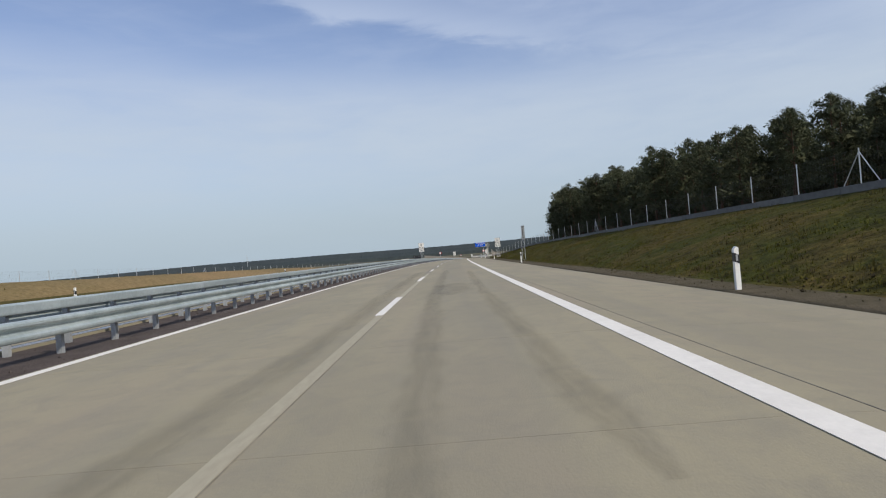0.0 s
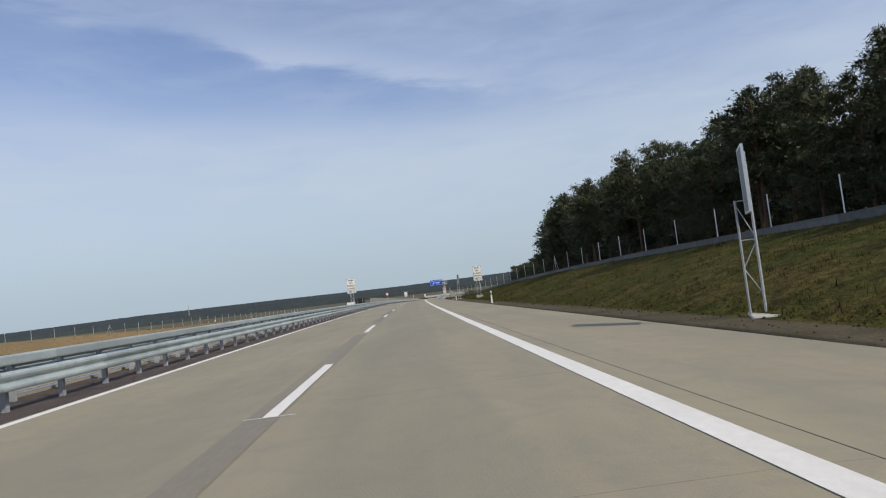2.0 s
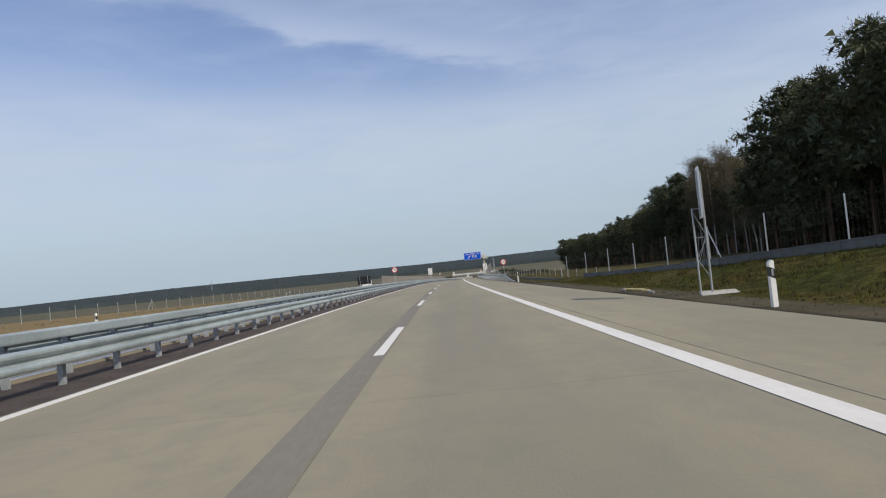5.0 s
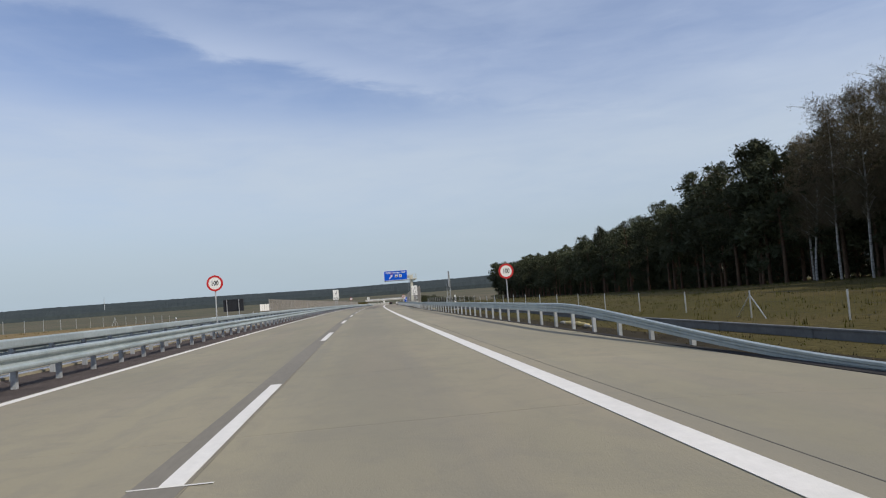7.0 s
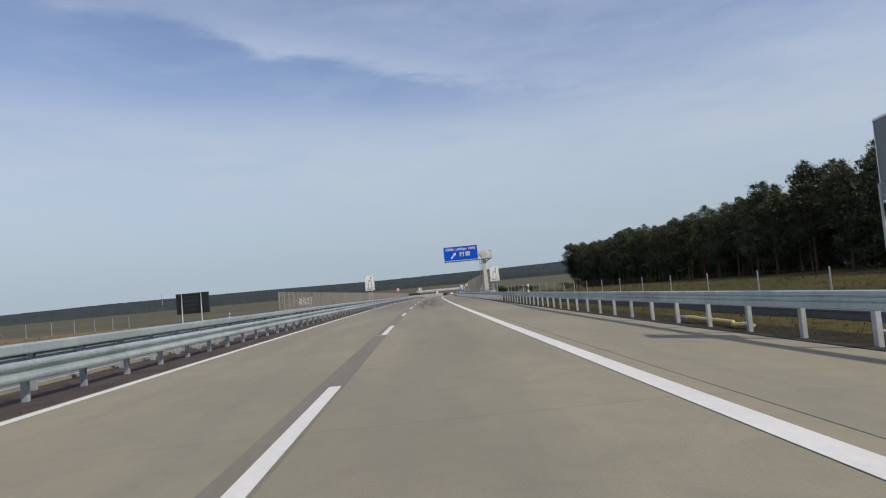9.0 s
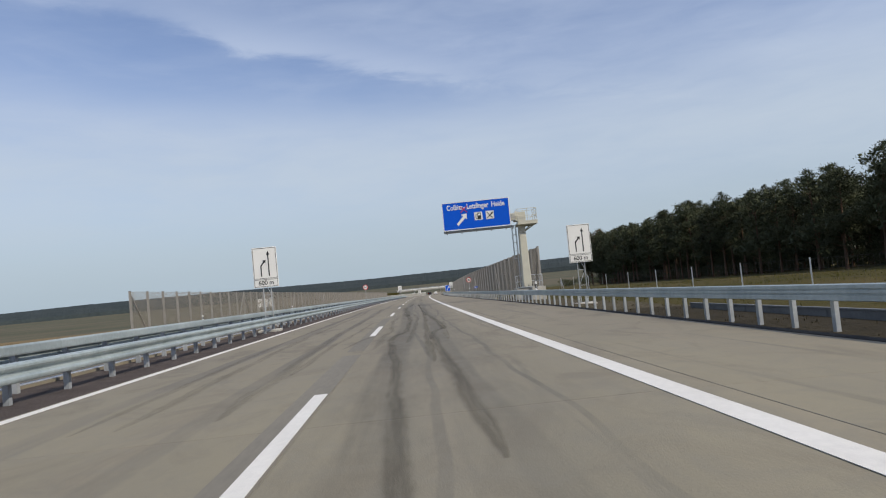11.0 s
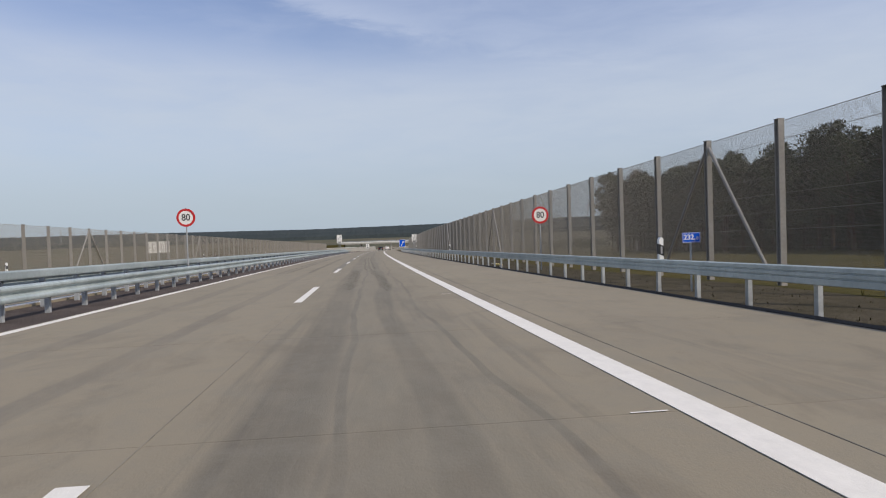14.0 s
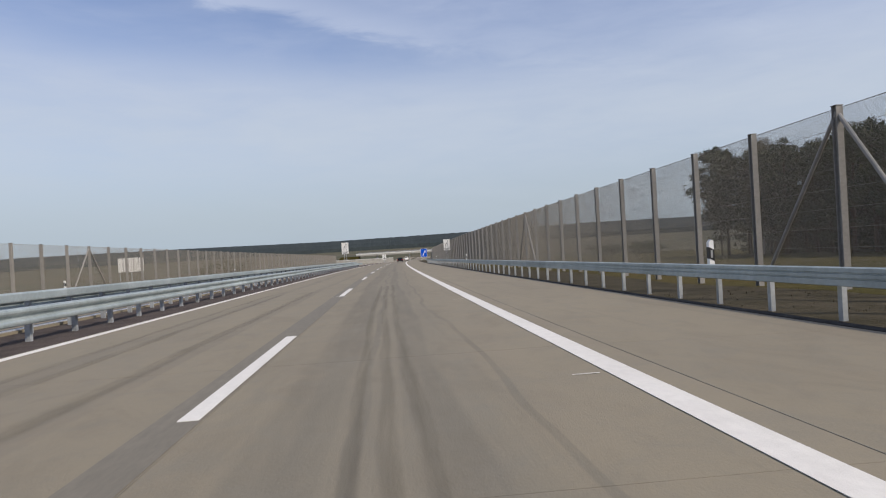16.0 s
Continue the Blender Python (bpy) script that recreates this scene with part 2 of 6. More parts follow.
    col = mix(soft_.outputs[0], col, (0.185, 0.172, 0.138))
    wide_ = mul(mul(track(1.55, 1.7, 0.3, 4), later), rng(tex(3.0, 1.0, 0.12, 5.0, 0.7), 0.34, 0.62, 0.1, 0.75))
    col = mix(wide_, col, (0.140, 0.126, 0.096))
    patch = rng(tex(0.12, 1, 0.35), 0.42, 0.60, 0.1, 1.0)
    col = mix(mul(mul(streak, later), patch), col, (0.095, 0.086, 0.073))
    dirt = rng(tex(0.9, 1.0, 0.45, 7.0, 0.70, 0.8), 0.50, 0.64, 0, 0.75)
    col = mix(mul(dirt, later), col, (0.155, 0.130, 0.095))
    blotch = rng(tex(1.7, 1.0, 0.8, 6.0, 0.7, 0.8), 0.46, 0.70, 0.0, 0.50)
    col = mix(blotch, col, (0.205, 0.188, 0.148))
    lane = rng(tex(26.0, 1.0, 0.9, 4.0, 0.75), 0.3, 0.7, 0.0, 0.16)
    col = mix(lane, col, (0.16, 0.15, 0.13))
    oi = n.new("ShaderNodeObjectInfo")
    v = n.new("ShaderNodeMixRGB"); v.blend_type = "MULTIPLY"; v.inputs[0].default_value = 1
    l.new(col, v.inputs[1]); l.new(rng(oi.outputs["Random"], 0, 1, 0.965, 1.03), v.inputs[2])
    l.new(v.outputs[0], b.inputs["Base Color"])
    bp = n.new("ShaderNodeBump"); bp.inputs["Distance"].default_value = 0.004
    l.new(tex(45.0, 1.0, 0.5, 4.0, 0.7), bp.inputs["Height"]); l.new(bp.outputs[0], b.inputs["Normal"])
    return m


CONCRETE_ROAD = concrete_road()
SEALED = material("sealed_joint_strip", (0.200, 0.179, 0.140), 0.8, grain=0.12, grain_scale=14, stain=0.4, stain_scale=0.5, coords="UV", stretch=(1, 0.2, 1))
FAINT = material("worn_joint_strip", (0.216, 0.190, 0.144), 0.8, grain=0.12, grain_scale=14, stain=0.7, stain_scale=0.5, second=(0.196, 0.173, 0.134), coords="UV", stretch=(1, 0.2, 1))
PALE_STRIP = material("pale_joint_strip", (0.36, 0.325, 0.240), 0.8, grain=0.12, grain_scale=14, stain=0.7, stain_scale=0.4, second=(0.29, 0.26, 0.18), coords="UV", stretch=(1, 0.2, 1))
OLD_STRIP = material("old_joint_strip", (0.168, 0.150, 0.116), 0.8, grain=0.15, grain_scale=14, stain=0.6, stain_scale=0.6, second=(0.195, 0.172, 0.132), coords="UV", stretch=(1, 0.2, 1))
PAINT = material("road_marking_paint", (0.74, 0.71, 0.65), 0.6, grain=0.08, grain_scale=9, stain=0.25, stain_scale=0.8, second=(0.52, 0.49, 0.44), bump=0.003, bump_scale=60, coords="UV", stretch=(1, 0.6, 1))
JOINT = material("joint_tar", (0.165, 0.147, 0.115), 0.7, grain=0.3, grain_scale=3, stain=0.8, stain_scale=0.25, second=(0.235, 0.21, 0.16), coords="World")
SMEAR = material("tar_smear", (0.150, 0.134, 0.106), 0.8, grain=0.3, grain_scale=8, stain=1.0, stain_scale=1.6, second=(0.225, 0.20, 0.155), coords="World")
ASPHALT = material("asphalt_edge", (0.045, 0.043, 0.042), 0.9, grain=0.35, grain_scale=30, stain=0.5, stain_scale=1.2, second=(0.085, 0.075, 0.062), bump=0.02, bump_scale=30, coords="World", spec=0.08)
GRAVEL = material("median_gravel", (0.112, 0.092, 0.084), 0.95, grain=0.5, grain_scale=28, stain=0.6, stain_scale=1.1, second=(0.062, 0.052, 0.048), bump=0.05, bump_scale=22, coords="World", spec=0.08)
DIRT = material("verge_dirt", (0.050, 0.041, 0.026), 0.95, grain=0.45, grain_scale=14, stain=0.7, stain_scale=0.9, second=(0.031, 0.026, 0.017), bump=0.09, bump_scale=7, coords="World", spec=0.08)
SAND = material("verge_sand", (0.100, 0.083, 0.055), 0.95, grain=0.4, grain_scale=16, stain=0.8, stain_scale=0.8, second=(0.060, 0.052, 0.030), bump=0.05, bump_scale=10, coords="World", spec=0.08)
GRASS_GROUND = material("bank_grass", (0.046, 0.050, 0.010), 0.95, grain=0.75, grain_scale=1.6, stain=1.0, stain_scale=0.28, second=(0.086, 0.064, 0.020), bump=0.30, bump_scale=2.6, coords="World", spec=0.08)
MEADOW = material("meadow_grass", (0.066, 0.058, 0.018), 0.95, grain=0.45, grain_scale=4, stain=0.8, stain_scale=0.10, second=(0.100, 0.078, 0.032), bump=0.12, bump_scale=4, coords="World", spec=0.08)
FIELD = material("dry_field", (0.235, 0.165, 0.085), 0.95, grain=0.35, grain_scale=3, stain=0.8, stain_scale=0.05, second=(0.150, 0.120, 0.055), bump=0.12, bump_scale=3, coords="World", spec=0.08)
PLAIN = material("far_plain", (0.125, 0.108, 0.072), 0.95, grain=0.3, grain_scale=0.3, stain=0.9, stain_scale=0.006, second=(0.066, 0.076, 0.048), coords="World", spec=0.08)
ZINC = material("galvanised_steel", (0.42, 0.475, 0.475), 0.48, 0.35, grain=0.14, grain_scale=9, stain=0.6, stain_scale=1.4, second=(0.29, 0.345, 0.355), each=0.12)
ZINC_DULL = material("dull_galvanised_steel", (0.42, 0.44, 0.45), 0.55, 0.35, grain=0.15, grain_scale=16, stain=0.5, stain_scale=3, second=(0.30, 0.31, 0.31), each=0.12)
POST_STEEL = material("fence_post_steel", (0.31, 0.295, 0.27), 0.65, 0.15, grain=0.15, grain_scale=10, stain=0.5, stain_scale=1.0, second=(0.235, 0.22, 0.20), each=0.08)
WIRE = material("mesh_wire", (0.265, 0.24, 0.20), 0.7, 0.1, grain=0.1)
THIN_WIRE = material("thin_wire", (0.07, 0.07, 0.068), 0.7, 0.2)
CONCRETE = material("cast_concrete", (0.44, 0.42, 0.37), 0.85, grain=0.12, grain_scale=20, stain=0.55, stain_scale=1.6, second=(0.33, 0.31, 0.27), bump=0.006, bump_scale=30)


def trail_paint(name, colour, strength):
    """Rubber and mud that fade out at the sides of their trail; UV = (-1 to 1 across, metres along)."""
    m = bpy.data.materials.new(name)
    m.use_nodes = True
    n, l = m.node_tree.nodes, m.node_tree.links
    b = n["Principled BSDF"]
    b.inputs["Base Color"].default_value, b.inputs["Roughness"].default_value, b.inputs["Specular IOR Level"].default_value = (*colour, 1), 0.85, 0.25
    uv, sep = n.new("ShaderNodeUVMap"), n.new("ShaderNodeSeparateXYZ")
    l.new(uv.outputs[0], sep.inputs[0])

    def op(kind, a, c):
        k = n.new("ShaderNodeMath"); k.operation = kind
        for i, v in enumerate((a, c)):
            if isinstance(v, (int, float)):
                k.inputs[i].default_value = v
            else:
                l.new(v, k.inputs[i])
        return k.outputs[0]

    def tex(scale, sx, sy):
        mp = n.new("ShaderNodeMapping"); mp.inputs["Scale"].default_value = (sx, sy, 1)
        t = n.new("ShaderNodeTexNoise")
        t.inputs["Scale"].default_value, t.inputs["Detail"].default_value, t.inputs["Roughness"].default_value = scale, 6.0, 0.68
        l.new(uv.outputs[0], mp.inputs[0]); l.new(mp.outputs[0], t.inputs["Vector"])
        return t.outputs["Fac"]

    def rng(src, a, c, lo, hi):
        r = n.new("ShaderNodeMapRange"); r.interpolation_type = "SMOOTHSTEP"
        for i, v in zip((1, 2, 3, 4), (a, c, lo, hi)):
            r.inputs[i].default_value = v
        l.new(src, r.inputs[0])
        return r.outputs[0]

    edge = op("ADD", op("ABSOLUTE", sep.outputs["X"], 0.0), op("MULTIPLY", op("SUBTRACT", tex(1.4, 0.8, 1.3), 0.5), 0.9))
    fac = op("MULTIPLY", rng(edge, 0.25, 0.85, 1.0, 0.0), rng(op("ABSOLUTE", sep.outputs["X"], 0.0), 0.75, 1.0, 1.0, 0.0))
    fac = op("MULTIPLY", fac, rng(tex(1.1, 1.6, 0.35), 0.28, 0.62, 0.25, 1.0))
    fac = op("MULTIPLY", fac, rng(tex(9.0, 1.0, 0.5), 0.25, 0.6, strength * 0.6, strength))
    clear, mix = n.new("ShaderNodeBsdfTransparent"), n.new("ShaderNodeMixShader")
    l.new(fac, mix.inputs[0]); l.new(clear.outputs[0], mix.inputs[1]); l.new(b.outputs[0], mix.inputs[2])
    l.new(mix.outputs[0], n["Material Output"].inputs[0])
    return m


TRAIL_DARK = trail_paint("tyre_rubber_trail", (0.066, 0.057, 0.043), 0.33)
TRAIL_SOFT = trail_paint("worn_wheel_track", (0.120, 0.106, 0.080), 0.17)
TRAIL_FAINT = trail_paint("dusty_trail", (0.105, 0.091, 0.066), 0.20)
CREAM = material("cream_coated_steel", (0.52, 0.50, 0.41), 0.55, grain=0.06, grain_scale=14, stain=0.35, stain_scale=1.2, second=(0.43, 0.41, 0.33))
WALL_GREY = material("grey_barrier_panel", (0.150, 0.152, 0.148), 0.75, grain=0.15, grain_scale=12, stain=0.7, stain_scale=1.2, second=(0.100, 0.100, 0.096), each=0.15)
WHITE = material("sign_white", (0.78, 0.77, 0.73), 0.45, grain=0.03, grain_scale=8, stain=0.12, stain_scale=2, second=(0.68, 0.66, 0.61))
BLACK = material("sign_black", (0.012, 0.012, 0.013), 0.5, grain=0.1)
BLUE = material("sign_blue", (0.003, 0.092, 0.60), 0.5, grain=0.04, grain_scale=5, stain=0.15, stain_scale=0.9, second=(0.004, 0.095, 0.52), spec=0.15)
RED = material("sign_red", (0.50, 0.018, 0.018), 0.45, grain=0.05)
SIGN_BACK = material("sign_back_grey", (0.16, 0.17, 0.18), 0.5, 0.3, grain=0.1, stain=0.3)
DARK_BACK = material("dark_sign_back", (0.035, 0.037, 0.042), 0.6, 0.2, grain=0.1, stain=0.3)
PLASTIC = material("white_plastic", (0.80, 0.80, 0.78), 0.5, grain=0.04, stain=0.25, stain_scale=4, second=(0.62, 0.60, 0.55))
YELLOW = material("yellow_hose", (0.62, 0.46, 0.12), 0.6, grain=0.15, grain_scale=12, stain=0.5, stain_scale=3, second=(0.60, 0.55, 0.42))
BARK = material("pine_bark", (0.120, 0.078, 0.052), 0.9, grain=0.4, grain_scale=10, stain=0.7, stain_scale=1.2, second=(0.065, 0.050, 0.038), bump=0.03, bump_scale=12, spec=0.08)
NEEDLES = material("pine_needles", (0.062, 0.072, 0.041), 0.75, grain=0.35, grain_scale=2.5, stain=0.6, stain_scale=0.7, second=(0.090, 0.087, 0.047), each=0.35, spec=0.08)
BIRCH_BARK = material("birch_bark", (0.46, 0.44, 0.40), 0.8, grain=0.3, grain_scale=6, stain=0.8, stain_scale=3.0, second=(0.08, 0.07, 0.06), stretch=(1, 1, 2.5), spec=0.08)
TWIGS = material("birch_twigs", (0.110, 0.088, 0.058), 0.85, grain=0.3, each=0.2, spec=0.08)
LEAVES = material("young_leaves", (0.125, 0.100, 0.052), 0.8, grain=0.3, each=0.3)
BLADES = material("grass_blades", (0.056, 0.063, 0.011), 0.9, grain=0.4, grain_scale=1.5, stain=0.9, stain_scale=0.30, second=(0.100, 0.076, 0.021), coords="World", spec=0.08)
DRY_BLADES = material("dry_grass_blades", (0.052, 0.041, 0.022), 0.9, grain=0.4, grain_scale=1.5, stain=0.8, stain_scale=0.5, second=(0.040, 0.036, 0.018), coords="World", spec=0.08)
# forest green lightened to blue-grey: the haze of distance is in this base colour
RIDGE = material("hazy_wooded_ridge", (0.040, 0.050, 0.052), 0.95, grain=0.28, grain_scale=0.09, stain=0.6, stain_scale=0.012, second=(0.052, 0.062, 0.062), bump=1.2, bump_scale=0.12, coords="World", spec=0.08)
CAR_PAINT = material("dark_car_paint", (0.012, 0.014, 0.020), 0.25, 0.4, grain=0.05)
CAR_GLASS = material("car_glass", (0.01, 0.012, 0.014), 0.06, spec=0.8)
RUBBER = material("rubber", (0.02, 0.02, 0.02), 0.85, grain=0.2)
LAMP_RED = material("tail_lamp_red", (0.42, 0.015, 0.012), 0.2)
ALU = material("bright_aluminium", (0.62, 0.63, 0.64), 0.35, 0.8, grain=0.08)


# ======== building helpers ========
def data_mesh(name, verts, faces, mats, face_mats=None, uvs=None, smooth=False):
    me = bpy.data.meshes.new(name)
    me.from_pydata([tuple(v) for v in verts], [], faces)
    for m in (mats if isinstance(mats, (list, tuple)) else [mats]):
        me.materials.append(m)
    if face_mats is not None:
        me.polygons.foreach_set("material_index", face_mats)
    if uvs is not None:
        layer = me.uv_layers.new(name="UVMap")
        idx = np.zeros(len(me.loops), dtype=np.int32)
        me.loops.foreach_get("vertex_index", idx)
        layer.data.foreach_set("uv", np.asarray(uvs, dtype=np.float32)[idx].ravel())
    if smooth:
        me.polygons.foreach_set("use_smooth", [True] * len(me.polygons))
    me.update()
    return me


def bm_mesh(name, bm, mat):
    bmesh.ops.recalc_face_normals(bm, faces=bm.faces)
    me = bpy.data.meshes.new(name)
    bm.to_mesh(me)
    bm.free()
    me.materials.append(mat)
    return me


def piece(name, me, parent, m=None, label=""):
    ob = new(name, me)
    ob.parent = parent
    if m is not None:
        ob.matrix_basis = m
    if label:
        tagged(ob, label)
    return ob


def part(name, bm, mat, parent, label="", m=None):
    return piece(name, bm_mesh(name, bm, mat), parent, m, label)


def thing(name, m, label, category, group="", kind=""):
    ob = new(name)
    ob.empty_display_size = 0.2
    ob.matrix_basis = m
    return tagged(ob, label, category, group, kind)


def box(bm, x0, x1, y0, y1, z0, z1, bevel=0.0, m=None):
    r = bmesh.ops.create_cube(bm, size=1.0)
    vs = r["verts"]
    for v in vs:
        v.co = Vector(((x0 + x1) / 2 + v.co.x * (x1 - x0), (y0 + y1) / 2 + v.co.y * (y1 - y0), (z0 + z1) / 2 + v.co.z * (z1 - z0)))
    if m is not None:
        bmesh.ops.transform(bm, matrix=m, verts=vs)
    if bevel:
        es = list({e for v in vs for e in v.link_edges})
        bmesh.ops.bevel(bm, geom=es, offset=bevel, segments=1, affect="EDGES")
    return bm


def boxes(*specs, bevel=0.0):
    bm = bmesh.new()
    for b in specs:
        box(bm, *b, bevel=bevel)
    return bm


def rod(bm, a, b, r, sides=8, r2=None):
    a, b = Vector(a), Vector(b)
    d = b - a
    q = d.to_track_quat("Z", "Y").to_matrix().to_4x4()
    bmesh.ops.create_cone(bm, cap_ends=True, segments=sides, radius1=r, radius2=r if r2 is None else r2, depth=d.length,
                          matrix=Matrix.Translation((a + b) / 2) @ q)
    return bm


def rods(r, *ab, sides=8):
    bm = bmesh.new()
    for a, b in ab:
        rod(bm, a, b, r, sides)
    return bm


def prism(outline, y0, y1):
    """A flat outline in x, z, thickened from y0 to y1."""
    bm = bmesh.new()
    lo = [bm.verts.new((x, y0, z)) for x, z in outline]
    hi = [bm.verts.new((x, y1, z)) for x, z in outline]
    bm.faces.new(lo)
    bm.faces.new(list(reversed(hi)))
    k = len(outline)
    for i in range(k):
        bm.faces.new((lo[i], hi[i], hi[(i + 1) % k], lo[(i + 1) % k]))
    return bm


def upright(outline, z0, z1):
    """An outline in x, y, drawn up from z0 to z1."""
    bm = bmesh.new()
    lo = [bm.verts.new((x, y, z0)) for x, y in outline]
    hi = [bm.verts.new((x, y, z1)) for x, y in outline]
    bm.faces.new(list(reversed(lo)))
    bm.faces.new(hi)
    k = len(outline)
    for i in range(k):
        bm.faces.new((lo[i], lo[(i + 1) % k], hi[(i + 1) % k], hi[i]))
    return bm


def words(text, size, mat, squeeze=1.0, depth=0.004, bold=0.009):
    """Raised lettering as a mesh in x, z, centred."""
    cu = bpy.data.curves.new("lettering", "FONT")
    cu.body, cu.size, cu.align_x, cu.align_y, cu.extrude = text, size, "CENTER", "CENTER", depth
    cu.offset = bold * size
    ob = bpy.data.objects.new("lettering", cu)
    scene.collection.objects.link(ob)
    me = bpy.data.meshes.new_from_object(ob.evaluated_get(bpy.context.evaluated_depsgraph_get()))
    bpy.data.objects.remove(ob)
    me.transform(Matrix.Rotation(math.pi / 2, 4, "X") @ Matrix.Diagonal((squeeze, 1, 1, 1)))
    me.materials.clear()
    me.materials.append(mat)
    return me


def ribbon(name, s0, s1, u0, u1, z, mat, step=4.0, thick=0.004, skip=None):
    """A thin strip that follows the road, with UV in metres."""
    vs, fs, uv = [], [], []
    ss = np.arange(s0, s1 + step / 2, step)
    for s in ss:
        for u, dz in ((u0, 0), (u1, 0), (u1, -thick), (u0, -thick)):
            vs.append(W(s, u, z(s, u) + dz if callable(z) else z + dz))
            uv.append((u, s))
    for i in range(len(ss) - 1):
        a, b = 4 * i, 4 * i + 4
        for j in range(4):
            k = (j + 1) % 4
            fs.append((a + j, a + k, b + k, b + j))
    return data_mesh(name, vs, fs, mat, uvs=uv)


# ======== heights across the road ========
def road_z(s, u):
    """The hard shoulder falls outwards, hardly at all past the lane merge."""
    fall = float(np.interp(s, [235, 290, 340, 358, 420, 465], [0.045, 0.052, 0.022, 0.003, 0.003, 0.019]))
    return 0.0 if u < 4.0 else -fall * (u - 4.0)


def bank_crest(s):
    """Right-hand bank: place and height of its crest, where the low wall and the fence stand."""
    u = float(np.interp(s, [0, 40, 97, 141, 170, 205, 215, 230, 245, 260, 300, 360, 420], [19.3, 19.2, 18.9, 17.4, 15.6, 12.2, 10.9, 13.2, 17.3, 20.0, 24.0, 27.0, 30.0]))
    z = float(np.interp(s, [0, 60, 97, 115, 141, 157, 172, 195, 215, 260], [2.7, 2.35, 2.15, 2.1, 1.85, 1.6, 1.1, 0.25, -0.05, -0.1]))
    return u, z


def smooth(x):
    x = min(1.0, max(0.0, x))
    return x * x * (3 - 2 * x)


def ground_z(s, u):
    """Height of the ground above the road's height at s."""
    wob = noise.noise((s * 0.11, u * 0.16, 3.1)) * 0.16 + noise.noise((s * 0.5, u * 0.6, 7.7)) * 0.035
    drop = -2.2 * smooth((s - 250) / 500)
    if -4.66 < u < 7.98:
        return -0.12 if u < 4 else road_z(s, u) - 0.12
    if u >= 7.98:
        cu, cz = bank_crest(s)
        if s < 212:
            foot = float(np.interp(s, [132, 156, 170, 200], [9.6, 11.3, 11.0, 9.6]))
            if u < foot:
                return -0.17 + 0.02 * (u - 8.3) + wob * 0.3
            if u < cu:
                k = (u - foot) / max(cu - foot, 0.5)
                return -0.16 + (cz + 0.16) * (k ** 0.85) + wob * min(1, 4 * k * (1 - k) + 0.1)
            return cz + 0.02 * (u - cu) * (1 if u < 60 else 0) + wob + (drop if u > 60 else 0)
        k = smooth((u - 9.6) / 3.0)
        return -0.2 - 0.15 * k + wob * k + drop * smooth((u - 16) / 40) + 0.6 * smooth((u - 20) / 25) * smooth((330 - s) / 100)
    if u > -8.3:
        return -0.07 + 0.01 * max(0, -6 - u) + wob * 0.12
    if u > -21.0:
        return -0.05
    k = smooth((-22.0 - u) / 5.0)
    bank = float(np.interp(s, [-60, 50, 90, 125, 150, 200, 260, 300, 380, 420], [1.8, 1.7, 1.5, 1.2, 0.8, 0.5, 0.45, 0.5, 0.1, -0.1]))
    far = drop * smooth((-u - 30) / 60)
    return 0.02 + (bank - 0.02) * k + wob * k * 0.8 + far


def far_z(s, u, z):
    """Far off the land sinks to a broad valley floor."""
    a = smooth((abs(u) - 90) / 300)
    b = smooth((s - 800) / 400)
    w = max(a, b)
    road = float(np.interp(s, S_GRID, LZ))
    return z * (1 - w) + w * (-16.0 - road)


U_LINES = sorted([-3200, -1800, -1000, -600, -380, -240, -160, -120, -90, -70, -55, -45, -38, -33, -30, -28, -26.5, -25, -24, -23, -22, -21, -20.99, -14, -8.31, -8.3, -7.5, -6.7,
                  -5.9, -5.2, -4.66, -4.65, 0, 4, 7.96, 7.99, 8.3, 8.7, 9.2, 9.6, 10.2, 10.8, 11.5, 12.2, 13, 14, 15, 16, 17, 18, 19, 20, 21.5, 23, 25, 28, 32, 37, 43, 50, 58, 68, 80, 100, 130, 170, 230, 320, 480, 800, 1500, 3200])
S_LINES = list(np.arange(-60, 30, 10.0)) + list(np.arange(30, 480, 3.0)) + list(np.arange(480, 800, 10.0)) + list(np.arange(800, 1200, 50.0)) + [1300, 1450, 1700, 2000, 2400, 2900, 3500, 4150]


def build_ground():
    vs, fs, fm = [], [], []
    nu = len(U_LINES)
    for s in S_LINES:
        for u in U_LINES:
            vs.append(W(s, u, far_z(s, u, ground_z(s, u))))
    for i in range(len(S_LINES) - 1):
        sm = (S_LINES[i] + S_LINES[i + 1]) / 2
        for j in range(nu - 1):
            um = (U_LINES[j] + U_LINES[j + 1]) / 2
            fs.append((i * nu + j, i * nu + j + 1, (i + 1) * nu + j + 1, (i + 1) * nu + j))
            if abs(um) > 120 or sm > 900:
                k = 5
            elif -8.3 < um < -4.66:
                k = 0
            elif -21.0 < um < 7.97:
                k = 6
            elif um > 0:
                k = (7 if um < 9.3 else 2) if sm < 212 else ((1 if sm < 355 else 7) if um < (9.2 if sm < 330 else 13.2) else (2 if sm < 212 else 3))
            else:
                k = 1 if um > -22 else (4 if um < -23.5 else 3)
            fm.append(k)
    me = data_mesh("ground", vs, fs, [GRAVEL, DIRT, GRASS_GROUND, MEADOW, FIELD, PLAIN, ASPHALT, SAND], fm, smooth=True)
    return tagged(new("ground", me), "rolling verge, bank and open fields beside the motorway", "ground", kind="structure")


build_ground()

